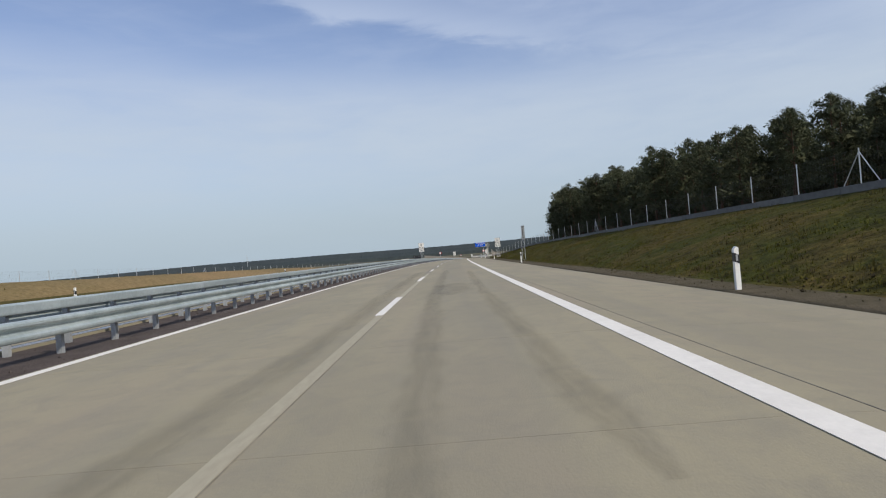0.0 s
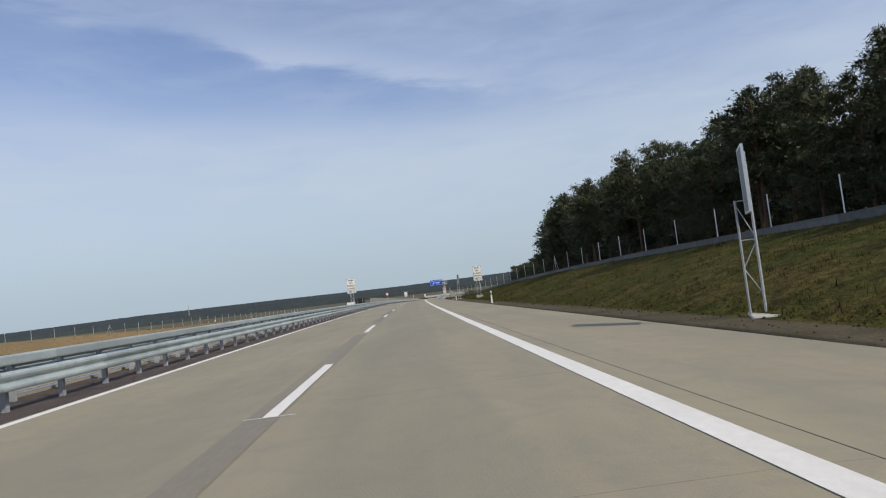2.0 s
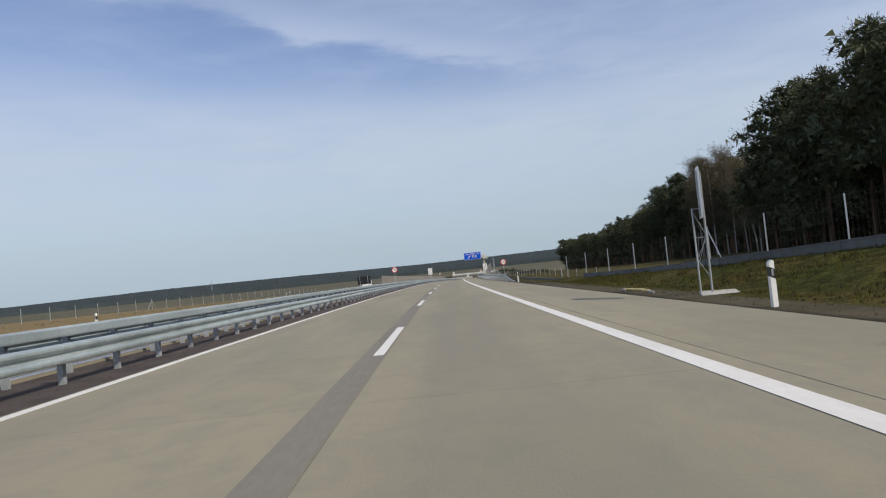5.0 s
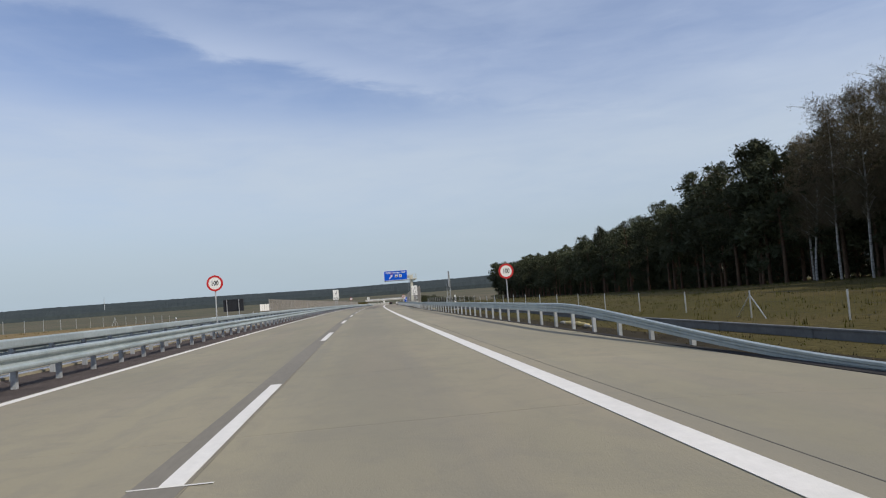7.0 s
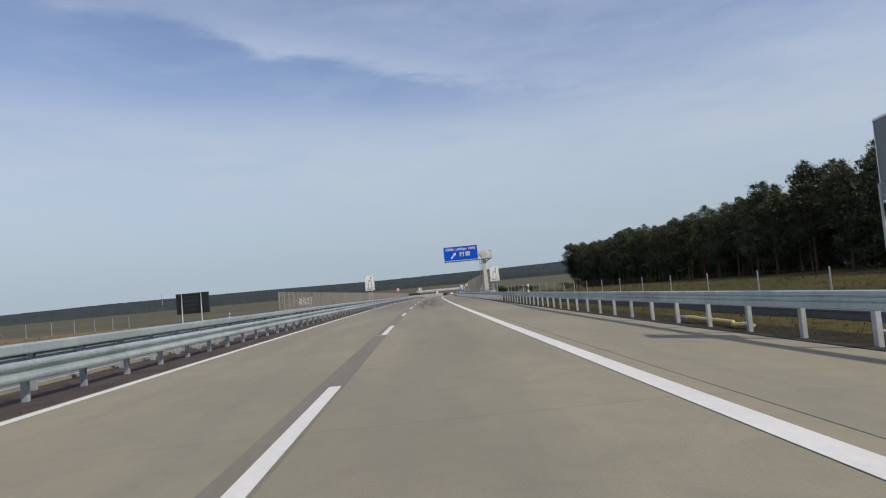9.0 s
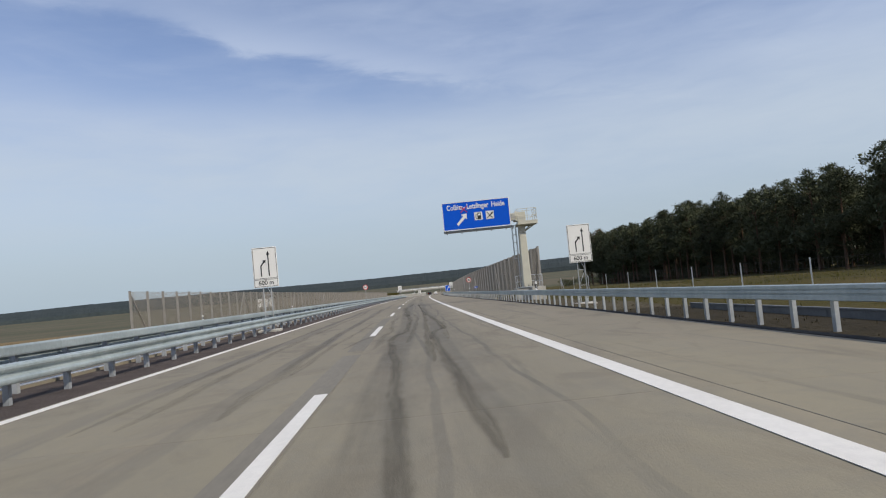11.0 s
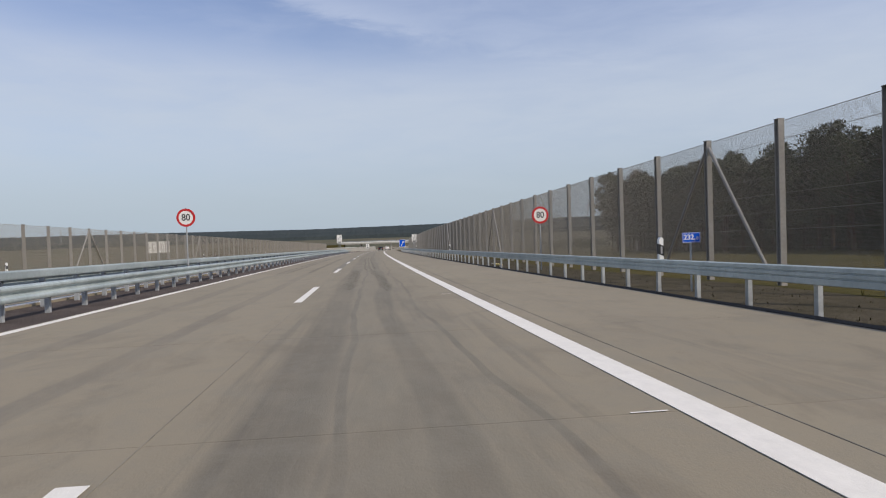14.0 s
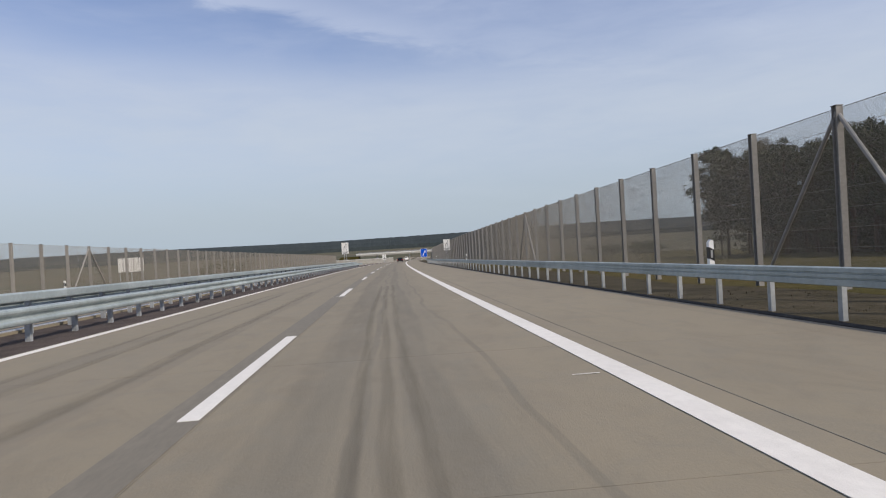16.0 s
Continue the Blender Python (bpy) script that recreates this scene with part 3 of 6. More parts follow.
# opposite carriageway, beyond the central reservation
_opp = ribbon("road_opposite", -40, 1100, -20.6, -7.48, 0.012, CONCRETE_ROAD, step=10, thick=0.2)
opposite = tagged(new("road_opposite", _opp), "pale concrete carriageway of the other direction", "road", kind="structure")
piece("edge_line", ribbon("edge_line", -40, 900, -7.86, -7.58, 0.020, PAINT, step=8), opposite, label="white edge line")


# ======== far land: wooded ridge, overpass, mast ========
def build_ridge():
    """A wooded ridge some 4 km off, several rows of crowns deep."""
    rnd = random.Random(5)
    az_k = [-70, -45, -30, -20, -10, 0, 10, 20, 40, 70]
    el_k = [0.25, 0.40, 0.38, 0.60, 0.62, 0.56, 0.68, 0.86, 0.72, 0.5]
    vs, fs = [], []
    azs = np.arange(-70, 70, 0.07)
    rowsn = [(3700, 0.0, -21), (3710, 0.30, 0), (3780, 0.62, 0), (3880, 0.85, 0), (3980, 1.0, 0), (4200, 0.6, 0)]
    for a in azs:
        top = 3980 * math.tan(radians(float(np.interp(a, az_k, el_k)))) + 1.2
        for r, f, z0 in rowsn:
            jag = 0 if f == 0 else (noise.noise((a * 3.1, r * 0.01, 2)) * 2.0 + noise.noise((a * 12, r * 0.01, 4)) * 1.0 + rnd.uniform(-0.5, 0.5))
            z = z0 if f == 0 else -16 + (top + 16) * f + jag * (1.0 if f < 1 else 0.8)
            x, y = math.sin(radians(a)), math.cos(radians(a))
            vs.append((x * r, y * r, z))
    k = len(rowsn)
    for i in range(len(azs) - 1):
        for j in range(k - 1):
            fs.append((i * k + j, (i + 1) * k + j, (i + 1) * k + j + 1, i * k + j + 1))
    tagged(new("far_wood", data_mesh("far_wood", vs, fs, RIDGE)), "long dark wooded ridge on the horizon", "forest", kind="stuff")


build_ridge()


def build_mast(az, r, h):
    th = thing("radio_mast", Matrix.Translation((math.sin(radians(az)) * r, math.cos(radians(az)) * r, 12)), "thin distant radio mast on the wooded ridge", "mast")
    part("lattice_tower", rods(1.2, ((0, 0, 0), (0, 0, h)), sides=4), ZINC_DULL, th)
    part("antenna", rods(0.5, ((0, 0, h), (0, 0, h + 9)), sides=4), ZINC_DULL, th)


build_mast(-16.6, 3700, 52)


def site_barrier():
    """Pale concrete blocks that close off the other carriageway where the works begin."""
    th = thing("site_barrier", at(742, 0, 0), "pale concrete barrier blocks across the closed carriageway", "barrier")
    for i in range(11):
        x = -36 + 3.0 * i
        part("block", prism([(x, -0.3), (x + 2.9, -0.3), (x + 2.9, 1.75), (x, 1.75)], -0.4, 0.4), CONCRETE, th)
        part("capping", boxes((x, x + 2.9, -0.5, 0.5, 1.755, 1.95), bevel=0.03), WHITE, th)
    b = thing("warning_board", at(735, -6.6, 0), "white warning board on the central reservation", "road sign")
    part("board", boxes((-0.8, 0.8, -0.03, 0.03, 1.2, 3.4), bevel=0.01), WHITE, b)
    part("text_bar", boxes((-0.5, 0.5, -0.045, -0.03, 1.5, 1.8), (-0.1, 0.1, -0.045, -0.03, 2.0, 3.1)), BLACK, b)
    part("leg", rods(0.05, ((0, 0.08, -0.5), (0, 0.08, 3.2))), ZINC_DULL, b)


site_barrier()


def field_hoarding():
    """White grid-like board in the field beyond the fence."""
    th = thing("hoarding", at(656, -78.5, 0, 12), "white slatted board standing in the field", "board")
    z = far_z(656, -78.5, ground_z(656, -78.5))
    for i in range(5):
        part("panel", boxes((-3.6 + 1.45 * i, -2.3 + 1.45 * i, -0.05, 0.05, 2.0, 6.2), bevel=0.02), WHITE, th)
    for x in (-3.2, 0, 3.2):
        part("leg", rods(0.12, ((x, 0.15, z - 0.5), (x, 0.15, 6.0))), ZINC_DULL, th)
    part("rail", boxes((-3.7, 3.6, 0.05, 0.15, 2.6, 2.8), (-3.7, 3.6, 0.05, 0.15, 5.2, 5.4)), ZINC_DULL, th)


field_hoarding()


def overpass():
    """Pale concrete road bridge across the motorway, far down the line."""
    th = thing("overpass", at(1000, 0, 0), "pale concrete overpass far down the motorway", "bridge")
    part("deck", boxes((-50, 14, -4.5, 4.5, 5.2, 6.4), bevel=0.05), CONCRETE, th)
    for y in (-4.6, 4.4):
        part("parapet", boxes((-50, 14, y, y + 0.25, 6.4, 7.1), bevel=0.03), WHITE, th, "light parapet band")
        for z in (7.45, 7.8):
            part("railing", rods(0.05, ((-50, y + 0.1, z), (14, y + 0.1, z)), sides=6), ZINC_DULL, th)
        for x in range(-48, 14, 4):
            part("rail_post", rods(0.05, ((x, y + 0.1, 7.1), (x, y + 0.1, 7.85)), sides=6), ZINC_DULL, th)
    for x in (-33, -6.4, 11.5):
        for y in (-2.4, 2.4):
            part("pier", rods(0.55, ((x, y, -2.5), (x, y, 5.2)), sides=12), CONCRETE, th)
    for x0, x1 in ((-62, -48), (12.5, 30)):
        part("embankment", prism([(x0 - 8, -4), (x1 if x0 < 0 else x0, -4), (x1 if x0 < 0 else x0, 5.15), (x0 if x0 < 0 else x1, 5.15), (x0 - 8 if x0 < 0 else x1 + 8, -4)] if x0 < 0 else [(x0, -4), (x1 + 8, -4), (x1, 5.15), (x0, 5.15)], -7, 7), MEADOW, th, "grassy embankment")


overpass()


# ======== guard rails ========
def box_profile(z0, z1, face, depth):
    """Flat-faced box beam with two narrow grooves."""
    h = z1 - z0
    front = [(0.4, 0.0), (1.0, 0.05), (1.0, 0.36), (0.72, 0.39), (0.72, 0.43), (1.0, 0.46), (1.0, 0.64), (0.72, 0.67), (0.72, 0.71), (1.0, 0.74), (1.0, 0.95), (0.4, 1.0)]
    pts = [(face * depth * x, z0 + h * t) for x, t in front]
    return pts + [(x - face * 0.03, z) for x, z in ((pts[-1][0], z1), (pts[0][0], z0))]


def plain_profile(z0, z1, face, depth):
    """Smooth capping beam with rounded edges."""
    h = z1 - z0
    front = [(0.3, 0.0), (0.9, 0.06), (1.0, 0.2), (1.0, 0.82), (0.85, 0.94), (0.4, 1.0)]
    pts = [(face * depth * x, z0 + h * t) for x, t in front]
    return pts + [(x - face * 0.10, z) for x, z in ((pts[-1][0], z1), (pts[0][0], z0))]


def beam_profile(z0, z1, face, depth):
    """W-beam cross-section in (across, up); face is the side that looks at the traffic."""
    h = z1 - z0
    d = depth
    front = [(t_ * d, z_) for t_, z_ in ((0.35, 0.0), (0.85, 0.05), (1.0, 0.15), (1.0, 0.25), (0.75, 0.35), (0.08, 0.44), (0.08, 0.55), (0.75, 0.64), (1.0, 0.74), (1.0, 0.85), (0.8, 0.95), (0.2, 1.0))]
    pts = [(face * x, z0 + h * t) for x, t in front]
    back = [(x - face * 0.012, z) for x, z in reversed(pts)]
    return pts + back


def beam_mesh(name, profile, length, mat):
    vs, fs = [], []
    k = len(profile)
    for y in (-0.02, length + 0.02):
        vs += [(x, y, z) for x, z in profile]
    for i in range(k):
        j = (i + 1) % k
        fs.append((i, j, k + j, k + i))
    fs.append(tuple(range(k)))
    fs.append(tuple(range(2 * k - 1, k - 1, -1)))
    return data_mesh(name, vs, fs, mat)


def post_mesh(z0, z1, mat, w=0.10, d=0.055):
    """C-shaped driven post."""
    t = 0.012
    a = w / 2
    return bm_mesh("post", upright([(-a, -d), (a, -d), (a, d), (a - t, d), (a - t, -d + t), (-a + t, -d + t), (-a + t, d), (-a, d)], z0, z1), mat)


def slanted(s, u0, u1, length):
    """Pose there, its y axis towards the other end, which may lie further out."""
    a, b = W(s, u0, 0), W(s + length, u1, 0)
    d = (b - a).normalized()
    x = d.cross(Vector((0, 0, 1))).normalized()
    q = x.cross(d)
    return Matrix(((x.x, d.x, q.x, a.x), (x.y, d.y, q.y, a.y), (x.z, d.z, q.z, a.z), (0, 0, 0, 1)))


def rail_shift(s):
    """The outer rail starts close to the gutter and swings out before the lane merge."""
    k = min(1.0, max(0.0, (s - 300) / 38))
    return -0.75 * (1 - k * k * (3 - 2 * k))


def guard_rail(label, u_beam, u_post, face, z0, z1, zbase, s0, s1, spacing, profile=beam_profile, wide=0.14, first=0.6, back_beam=None, shift=lambda s: 0.0):
    th = thing("guard_rail", Matrix.Identity(4), label, "guard rail", "guard rails along the motorway")
    seg = 4.2
    beam = beam_mesh("beam", profile(z0, z1, face, 0.085), seg, ZINC)
    if back_beam:
        far_beam = beam_mesh("back_beam", beam_profile(back_beam[1], back_beam[2], -face, 0.085), seg, ZINC)
    post = post_mesh(zbase - 0.4, z1 - 0.06, ZINC_DULL, wide)
    spacer = bm_mesh("spacer", boxes((min(0, u_beam - u_post), max(0, u_beam - u_post), -0.04, 0.04, z0 + 0.10, z1 - 0.10), bevel=0.008), ZINC_DULL)
    reflector = bm_mesh("reflector", boxes((-0.03, 0.03, -0.02, 0.02, z1 - 0.02, z1 + 0.09), bevel=0.006), PLASTIC)
    s = s0
    while s < s1:
        piece("beam", beam, th, slanted(s, u_beam + shift(s), u_beam + shift(s + seg), seg))
        if back_beam:
            piece("back_beam", far_beam, th, along(s, back_beam[0], 0, seg))
        s += seg
    s, k = s0 + first, 0
    while s < s1:
        gap = spacing(s) if callable(spacing) else spacing
        if s < s0 + 620 * 0.95:
            piece("post", post, th, at(s, u_post + shift(s), 0))
            if abs(u_beam - u_post) > 0.16 and s < s0 + 260:
                piece("spacer", spacer, th, at(s, u_post + shift(s), 0))
        s += gap
        k += 1
    return th


guard_rail("galvanised steel guard rail along the inner lane, on driven posts", -5.78, -6.04, 1, 0.33, 0.70, 0.0, 4, 600, 2.1, beam_profile, 0.11)
guard_rail("galvanised steel guard rail of the opposite carriageway on the central reservation", -6.95, -7.10, 1, 0.74, 0.97, 0.05, 4, 600, 2.1, plain_profile, 0.12, back_beam=(-7.27, 0.44, 0.74))
right_rail = guard_rail("galvanised steel guard rail on the outer verge, lit posts", 8.62, 8.95, -1, 0.40, 0.70, -0.15, 241, 610, lambda s: 2.0 if s < 336 else (2.6 if s < 338 else (1.331 if s < 363.5 else (1.35 if s < 405 else (1.97 if s < 415 else 2.007)))), box_profile, 0.085, 2.35, shift=rail_shift)


def ramp_beam():
    """The rail's start: it rises from the ground."""
    prof = box_profile(0.0, 0.30, -1, 0.085)
    vs, fs = [], []
    ss = np.linspace(226, 241.02, 23)
    for s in ss:
        k = smooth((s - 226) / 14)
        zz = -0.22 + 0.62 * k
        uu = 7.87 + 0.35 * (1 - k)
        vs += [W(s, uu + x, zz + z * (0.55 + 0.45 * k)) for x, z in prof]
    n = len(prof)
    for i in range(len(ss) - 1):
        for j in range(n):
            q = (j + 1) % n
            fs.append((i * n + j, i * n + q, (i + 1) * n + q, (i + 1) * n + j))
    piece("ramp_beam", data_mesh("ramp_beam", vs, fs, ZINC), right_rail, label="rail end sloping down into the ground")
    for s in np.arange(231.35, 242, 2.0):
        k = smooth((s - 226) / 14)
        bm = boxes((-0.05, 0.05, -0.05, -0.038, -0.6, -0.22 + 0.80 * k), (-0.05, -0.038, -0.05, 0.05, -0.6, -0.22 + 0.80 * k), (0.038, 0.05, -0.05, 0.05, -0.6, -0.22 + 0.80 * k))
        part("post", bm, ZINC_DULL, right_rail, m=at(s, 8.20, 0))


ramp_beam()


# ======== delineator posts ========
def delineator(s, u, z, h=1.05):
    th = thing("delineator_post", at(s, u, z), "white plastic delineator post with slanted black band", "road post", "delineator posts")
    body = prism([(-0.055, 0), (0.06, 0), (0.055, h - 0.03), (0.0, h), (-0.055, h - 0.06)], -0.06, 0.06)
    part("post_body", body, PLASTIC, th)
    part("black_band", prism([(-0.058, h * 0.66), (0.062, h * 0.60), (0.062, h * 0.80), (-0.058, h * 0.86)], -0.064, 0.064), BLACK, th, "slanted black band")
    part("reflector", boxes((-0.025, 0.025, -0.069, -0.063, h * 0.67, h * 0.81), bevel=0.003), ALU, th, "grey reflector")
    return th


first_post = delineator(26.5, 8.42, -0.2)
for _s in (75.9, 125.2, 172.6, 223.2):
    copy_thing(first_post, at(_s, 8.35 if _s < 200 else 8.2, -0.2))


def rail_delineator(s, u, z0, z1):
    """Short delineator bolted to a post of the guard rail."""
    th = thing("delineator_post", at(s, u, 0), "short white delineator with black band, bolted to a guard rail post", "road post", "delineator posts")
    part("post_body", prism([(-0.055, z0), (0.06, z0), (0.055, z1 - 0.03), (0.0, z1), (-0.055, z1 - 0.06)], -0.06, 0.06), PLASTIC, th)
    a, b = z1 - 0.46, z1 - 0.20
    part("black_band", prism([(-0.058, a + 0.03), (0.062, a - 0.03), (0.062, b - 0.03), (-0.058, b + 0.03)], -0.064, 0.064), BLACK, th, "slanted black band")
    part("reflector", boxes((-0.025, 0.025, -0.069, -0.063, a + 0.04, b - 0.04), bevel=0.003), ALU, th, "grey reflector")
    part("bracket", boxes((-0.16, -0.05, -0.04, 0.04, z0 + 0.03, z0 + 0.12), bevel=0.005), ZINC_DULL, th)
    return th


rail_post = rail_delineator(269.8, 8.36, 0.44, 1.23)
for _s in (320.5, 369.4, 421.7, 466.3, 516, 566):
    copy_thing(rail_post, at(_s, 9.05 + rail_shift(_s), 0))
for _s in np.arange(40, 560, 50):
    copy_thing(first_post, at(_s + 11, -21.4, 0.0))


# ======== traffic signs ========
def lattice_legs(th, w, z0, z1, y=0.10, r=0.03):
    """Two pipes with cross-bracing, front and back."""
    for x in (-w / 2, w / 2):
        part("leg", rods(r, ((x, y, z0), (x, y, z1))), ZINC_DULL, th)
    k = max(2, int((z1 - z0) / 0.75))
    for i in range(k):
        a, b = z0 + 0.15 + i * (z1 - z0 - 0.3) / k, z0 + 0.15 + (i + 1) * (z1 - z0 - 0.3) / k
        x = w / 2 if i % 2 else -w / 2
        part("brace", rods(0.014, ((-x, y, a), (x, y, b)), ((-w / 2, y, b), (w / 2, y, b)), sides=6), ZINC_DULL, th)


def frame_strips(w, z0, z1, t, y):
    """A thin black line inside the edge of a board."""
    e = 0.035
    return boxes((-w / 2 + e, w / 2 - e, y - 0.004, y, z0 + e, z0 + e + t), (-w / 2 + e, w / 2 - e, y - 0.004, y, z1 - e - t, z1 - e),
                 (-w / 2 + e, -w / 2 + e + t, y - 0.004, y, z0 + e + t, z1 - e - t), (w / 2 - e - t, w / 2 - e, y - 0.004, y, z0 + e + t, z1 - e - t))


def board(th, w, z0, z1, mat, label=""):
    return part("board", boxes((-w / 2, w / 2, -0.02, 0.02, z0, z1), bevel=0.008), mat, th, label)


def footing(th, w, d, z0, z1):
    part("footing", boxes((-w / 2, w / 2, -d / 2, d / 2, z0, z1), bevel=0.03), CONCRETE, th, "cast concrete footing")


def works_sign(s, u, ztop, zground, label):
    """White board: end of the finished stretch in 800 m."""
    w, h = 1.2, 2.08
    th = thing("traffic_sign", at(s, u, 0, 0), label, "road sign", "end of works signs")
    z1, z0 = ztop, ztop - h
    board(th, w, z0, z1, WHITE, "white enamelled board")
    part("border", frame_strips(w, z0 + 0.42, z1, 0.02, -0.022), BLACK, th)
    part("border", frame_strips(w, z0, z0 + 0.45, 0.02, -0.022), BLACK, th)
    for i, tx in enumerate(("Ende", "der", "Ausbau-", "strecke")):
        piece("lettering", words(tx, 0.345, BLACK, 0.98), th, Matrix.Translation((0, -0.024, z1 - 0.28 - 0.365 * i)), "black lettering")
    piece("lettering", words("800 m", 0.33, BLACK, 0.98), th, Matrix.Translation((0, -0.024, z0 + 0.23)), "black lettering")
    lattice_legs(th, 0.42, zground, z0 + 0.6)
    footing(th, 0.9, 0.9, zground - 0.6, zground + 0.06)
    return th


works_sign(164.1, -6.42, 4.57, 0.0, "white road works end sign on a lattice post, central reservation")
works_sign(162.6, 11.05, 4.26, 0.14, "white road works end sign on a lattice post below the bank")


def lane_sign(s, u, ztop, zground, label, text="600 m"):
    """White board with merging-lane arrows."""
    w, h = 1.28, 2.1
    th = thing("traffic_sign", at(s, u, 0, 0), label, "road sign", "lane merge signs")
    z1, z0 = ztop, ztop - h
    board(th, w, z0, z1, WHITE, "white enamelled board")
    part("border", frame_strips(w, z0 + 0.42, z1, 0.02, -0.022), BLACK, th)
    part("border", frame_strips(w, z0, z0 + 0.45, 0.02, -0.022), BLACK, th)
    a = z0 + 0.58
    part("straight_arrow", prism([(0.16, a), (0.22, a), (0.22, a + 1.12), (0.28, a + 1.10), (0.19, a + 1.32), (0.10, a + 1.10), (0.16, a + 1.12)], -0.028, -0.02), BLACK, th, "black straight arrow")
    part("bent_arrow", prism([(-0.24, a), (-0.18, a), (-0.18, a + 0.52), (-0.02, a + 0.72), (0.03, a + 0.66), (0.06, a + 0.86), (-0.13, a + 0.82), (-0.07, a + 0.77), (-0.24, a + 0.56)], -0.028, -0.02), BLACK, th, "black merging arrow")
    if text:
        piece("lettering", words(text, 0.33, BLACK, 0.95), th, Matrix.Translation((0, -0.024, z0 + 0.23)), "black lettering")
    else:
        part("text_bar", boxes((-0.36, 0.36, -0.028, -0.02, z0 + 0.14, z0 + 0.30)), BLACK, th)
    lattice_legs(th, 0.40, zground, z0 + 0.6)
    footing(th, 1.1, 0.9, zground - 0.4, zground + 0.05)
    return th


lane_sign(363.5, -6.18, 4.36, 0.0, "white lane merge sign on a lattice post, central reservation")
lane_sign(364.55, 10.78, 4.12, -0.25, "white lane merge sign on a lattice post behind the guard rail")
lane_sign(573.0, -7.0, 4.6, 0.0, "white lane merge sign on the central reservation, far", "")
lane_sign(580.3, 11.9, 4.3, -0.25, "white lane merge sign at the end of the tall fence", "")


def ring(r0, r1, y0, y1, n=40):
    bm = bmesh.new()
    a = [[bm.verts.new((r * math.sin(i * math.tau / n), y, r * math.cos(i * math.tau / n))) for i in range(n)] for r, y in ((r0, y0), (r1, y0), (r1, y1), (r0, y1))]
    for k in range(4):
        for i in range(n):
            j = (i + 1) % n
            bm.faces.new((a[k][i], a[k][j], a[(k + 1) % 4][j], a[(k + 1) % 4][i]))
    return bm


def disc(r, y0, y1, n=40):
    bm = bmesh.new()
    bmesh.ops.create_cone(bm, cap_ends=True, segments=n, radius1=r, radius2=r, depth=y1 - y0, matrix=Matrix.Translation((0, (y0 + y1) / 2, 0)) @ Matrix.Rotation(math.pi / 2, 4, "X"))
    return bm


def speed_sign(s, u, zc, zground, text, label):
    th = thing("speed_limit_sign", at(s, u, 0), label, "road sign", "speed limit signs")
    lift = Matrix.Translation((0, 0, zc))
    r = 0.425
    part("plate", disc(r - 0.004, -0.012, 0.012), WHITE, th, m=lift)
    part("red_ring", ring(r * 0.76, r, -0.018, 0.016), RED, th, "red border", lift)
    piece("lettering", words(text, 0.44 if len(text) == 2 else 0.36, BLACK, 0.9 if len(text) == 2 else 0.74), th, Matrix.Translation((0, -0.016, zc)), "black numerals")
    part("pole", rods(0.032, ((0, 0.05, zground - 0.3), (0, 0.05, zc + r + 0.04))), ZINC_DULL, th, "galvanised pole")
    part("clamp", boxes((-0.06, 0.06, 0.012, 0.06, zc - 0.2, zc - 0.16), (-0.06, 0.06, 0.012, 0.06, zc + 0.16, zc + 0.2)), ZINC_DULL, th)
    return th


speed_sign(254.85, -6.40, 2.78, 0.0, "100", "round red-rimmed 100 speed limit sign on the central reservation")
speed_sign(254.8, 9.40, 2.33, -0.2, "100", "round red-rimmed 100 speed limit sign behind the guard rail")
speed_sign(437.8, -6.72, 2.90, 0.0, "80", "round red-rimmed 80 speed limit sign on the central reservation")
speed_sign(438.0, 10.25, 2.52, -0.2, "80", "round red-rimmed 80 speed limit sign before the tall fence")


def km_sign():
    th = thing("kilometre_sign", at(421.9, 9.98, 0), "small blue kilometre board on a thin pole behind the guard rail", "road sign")
    part("board", boxes((-0.245, 0.245, -0.012, 0.012, 1.06, 1.32), bevel=0.004), BLUE, th)
    bm = boxes((-0.237, 0.237, -0.018, -0.011, 1.068, 1.078), (-0.237, 0.237, -0.018, -0.011, 1.302, 1.312), (-0.237, -0.227, -0.018, -0.011, 1.078, 1.302), (0.227, 0.237, -0.018, -0.011, 1.078, 1.302))
    part("border", bm, WHITE, th)
    piece("lettering", words("232,", 0.185, WHITE, bold=0.02), th, Matrix.Translation((-0.05, -0.016, 1.195)), "white numerals")
    piece("lettering", words("0", 0.12, WHITE), th, Matrix.Translation((0.16, -0.016, 1.17)), "white numerals")
    part("pole", rods(0.026, ((0, 0.04, -0.5), (0, 0.04, 1.3))), ZINC_DULL, th)


km_sign()


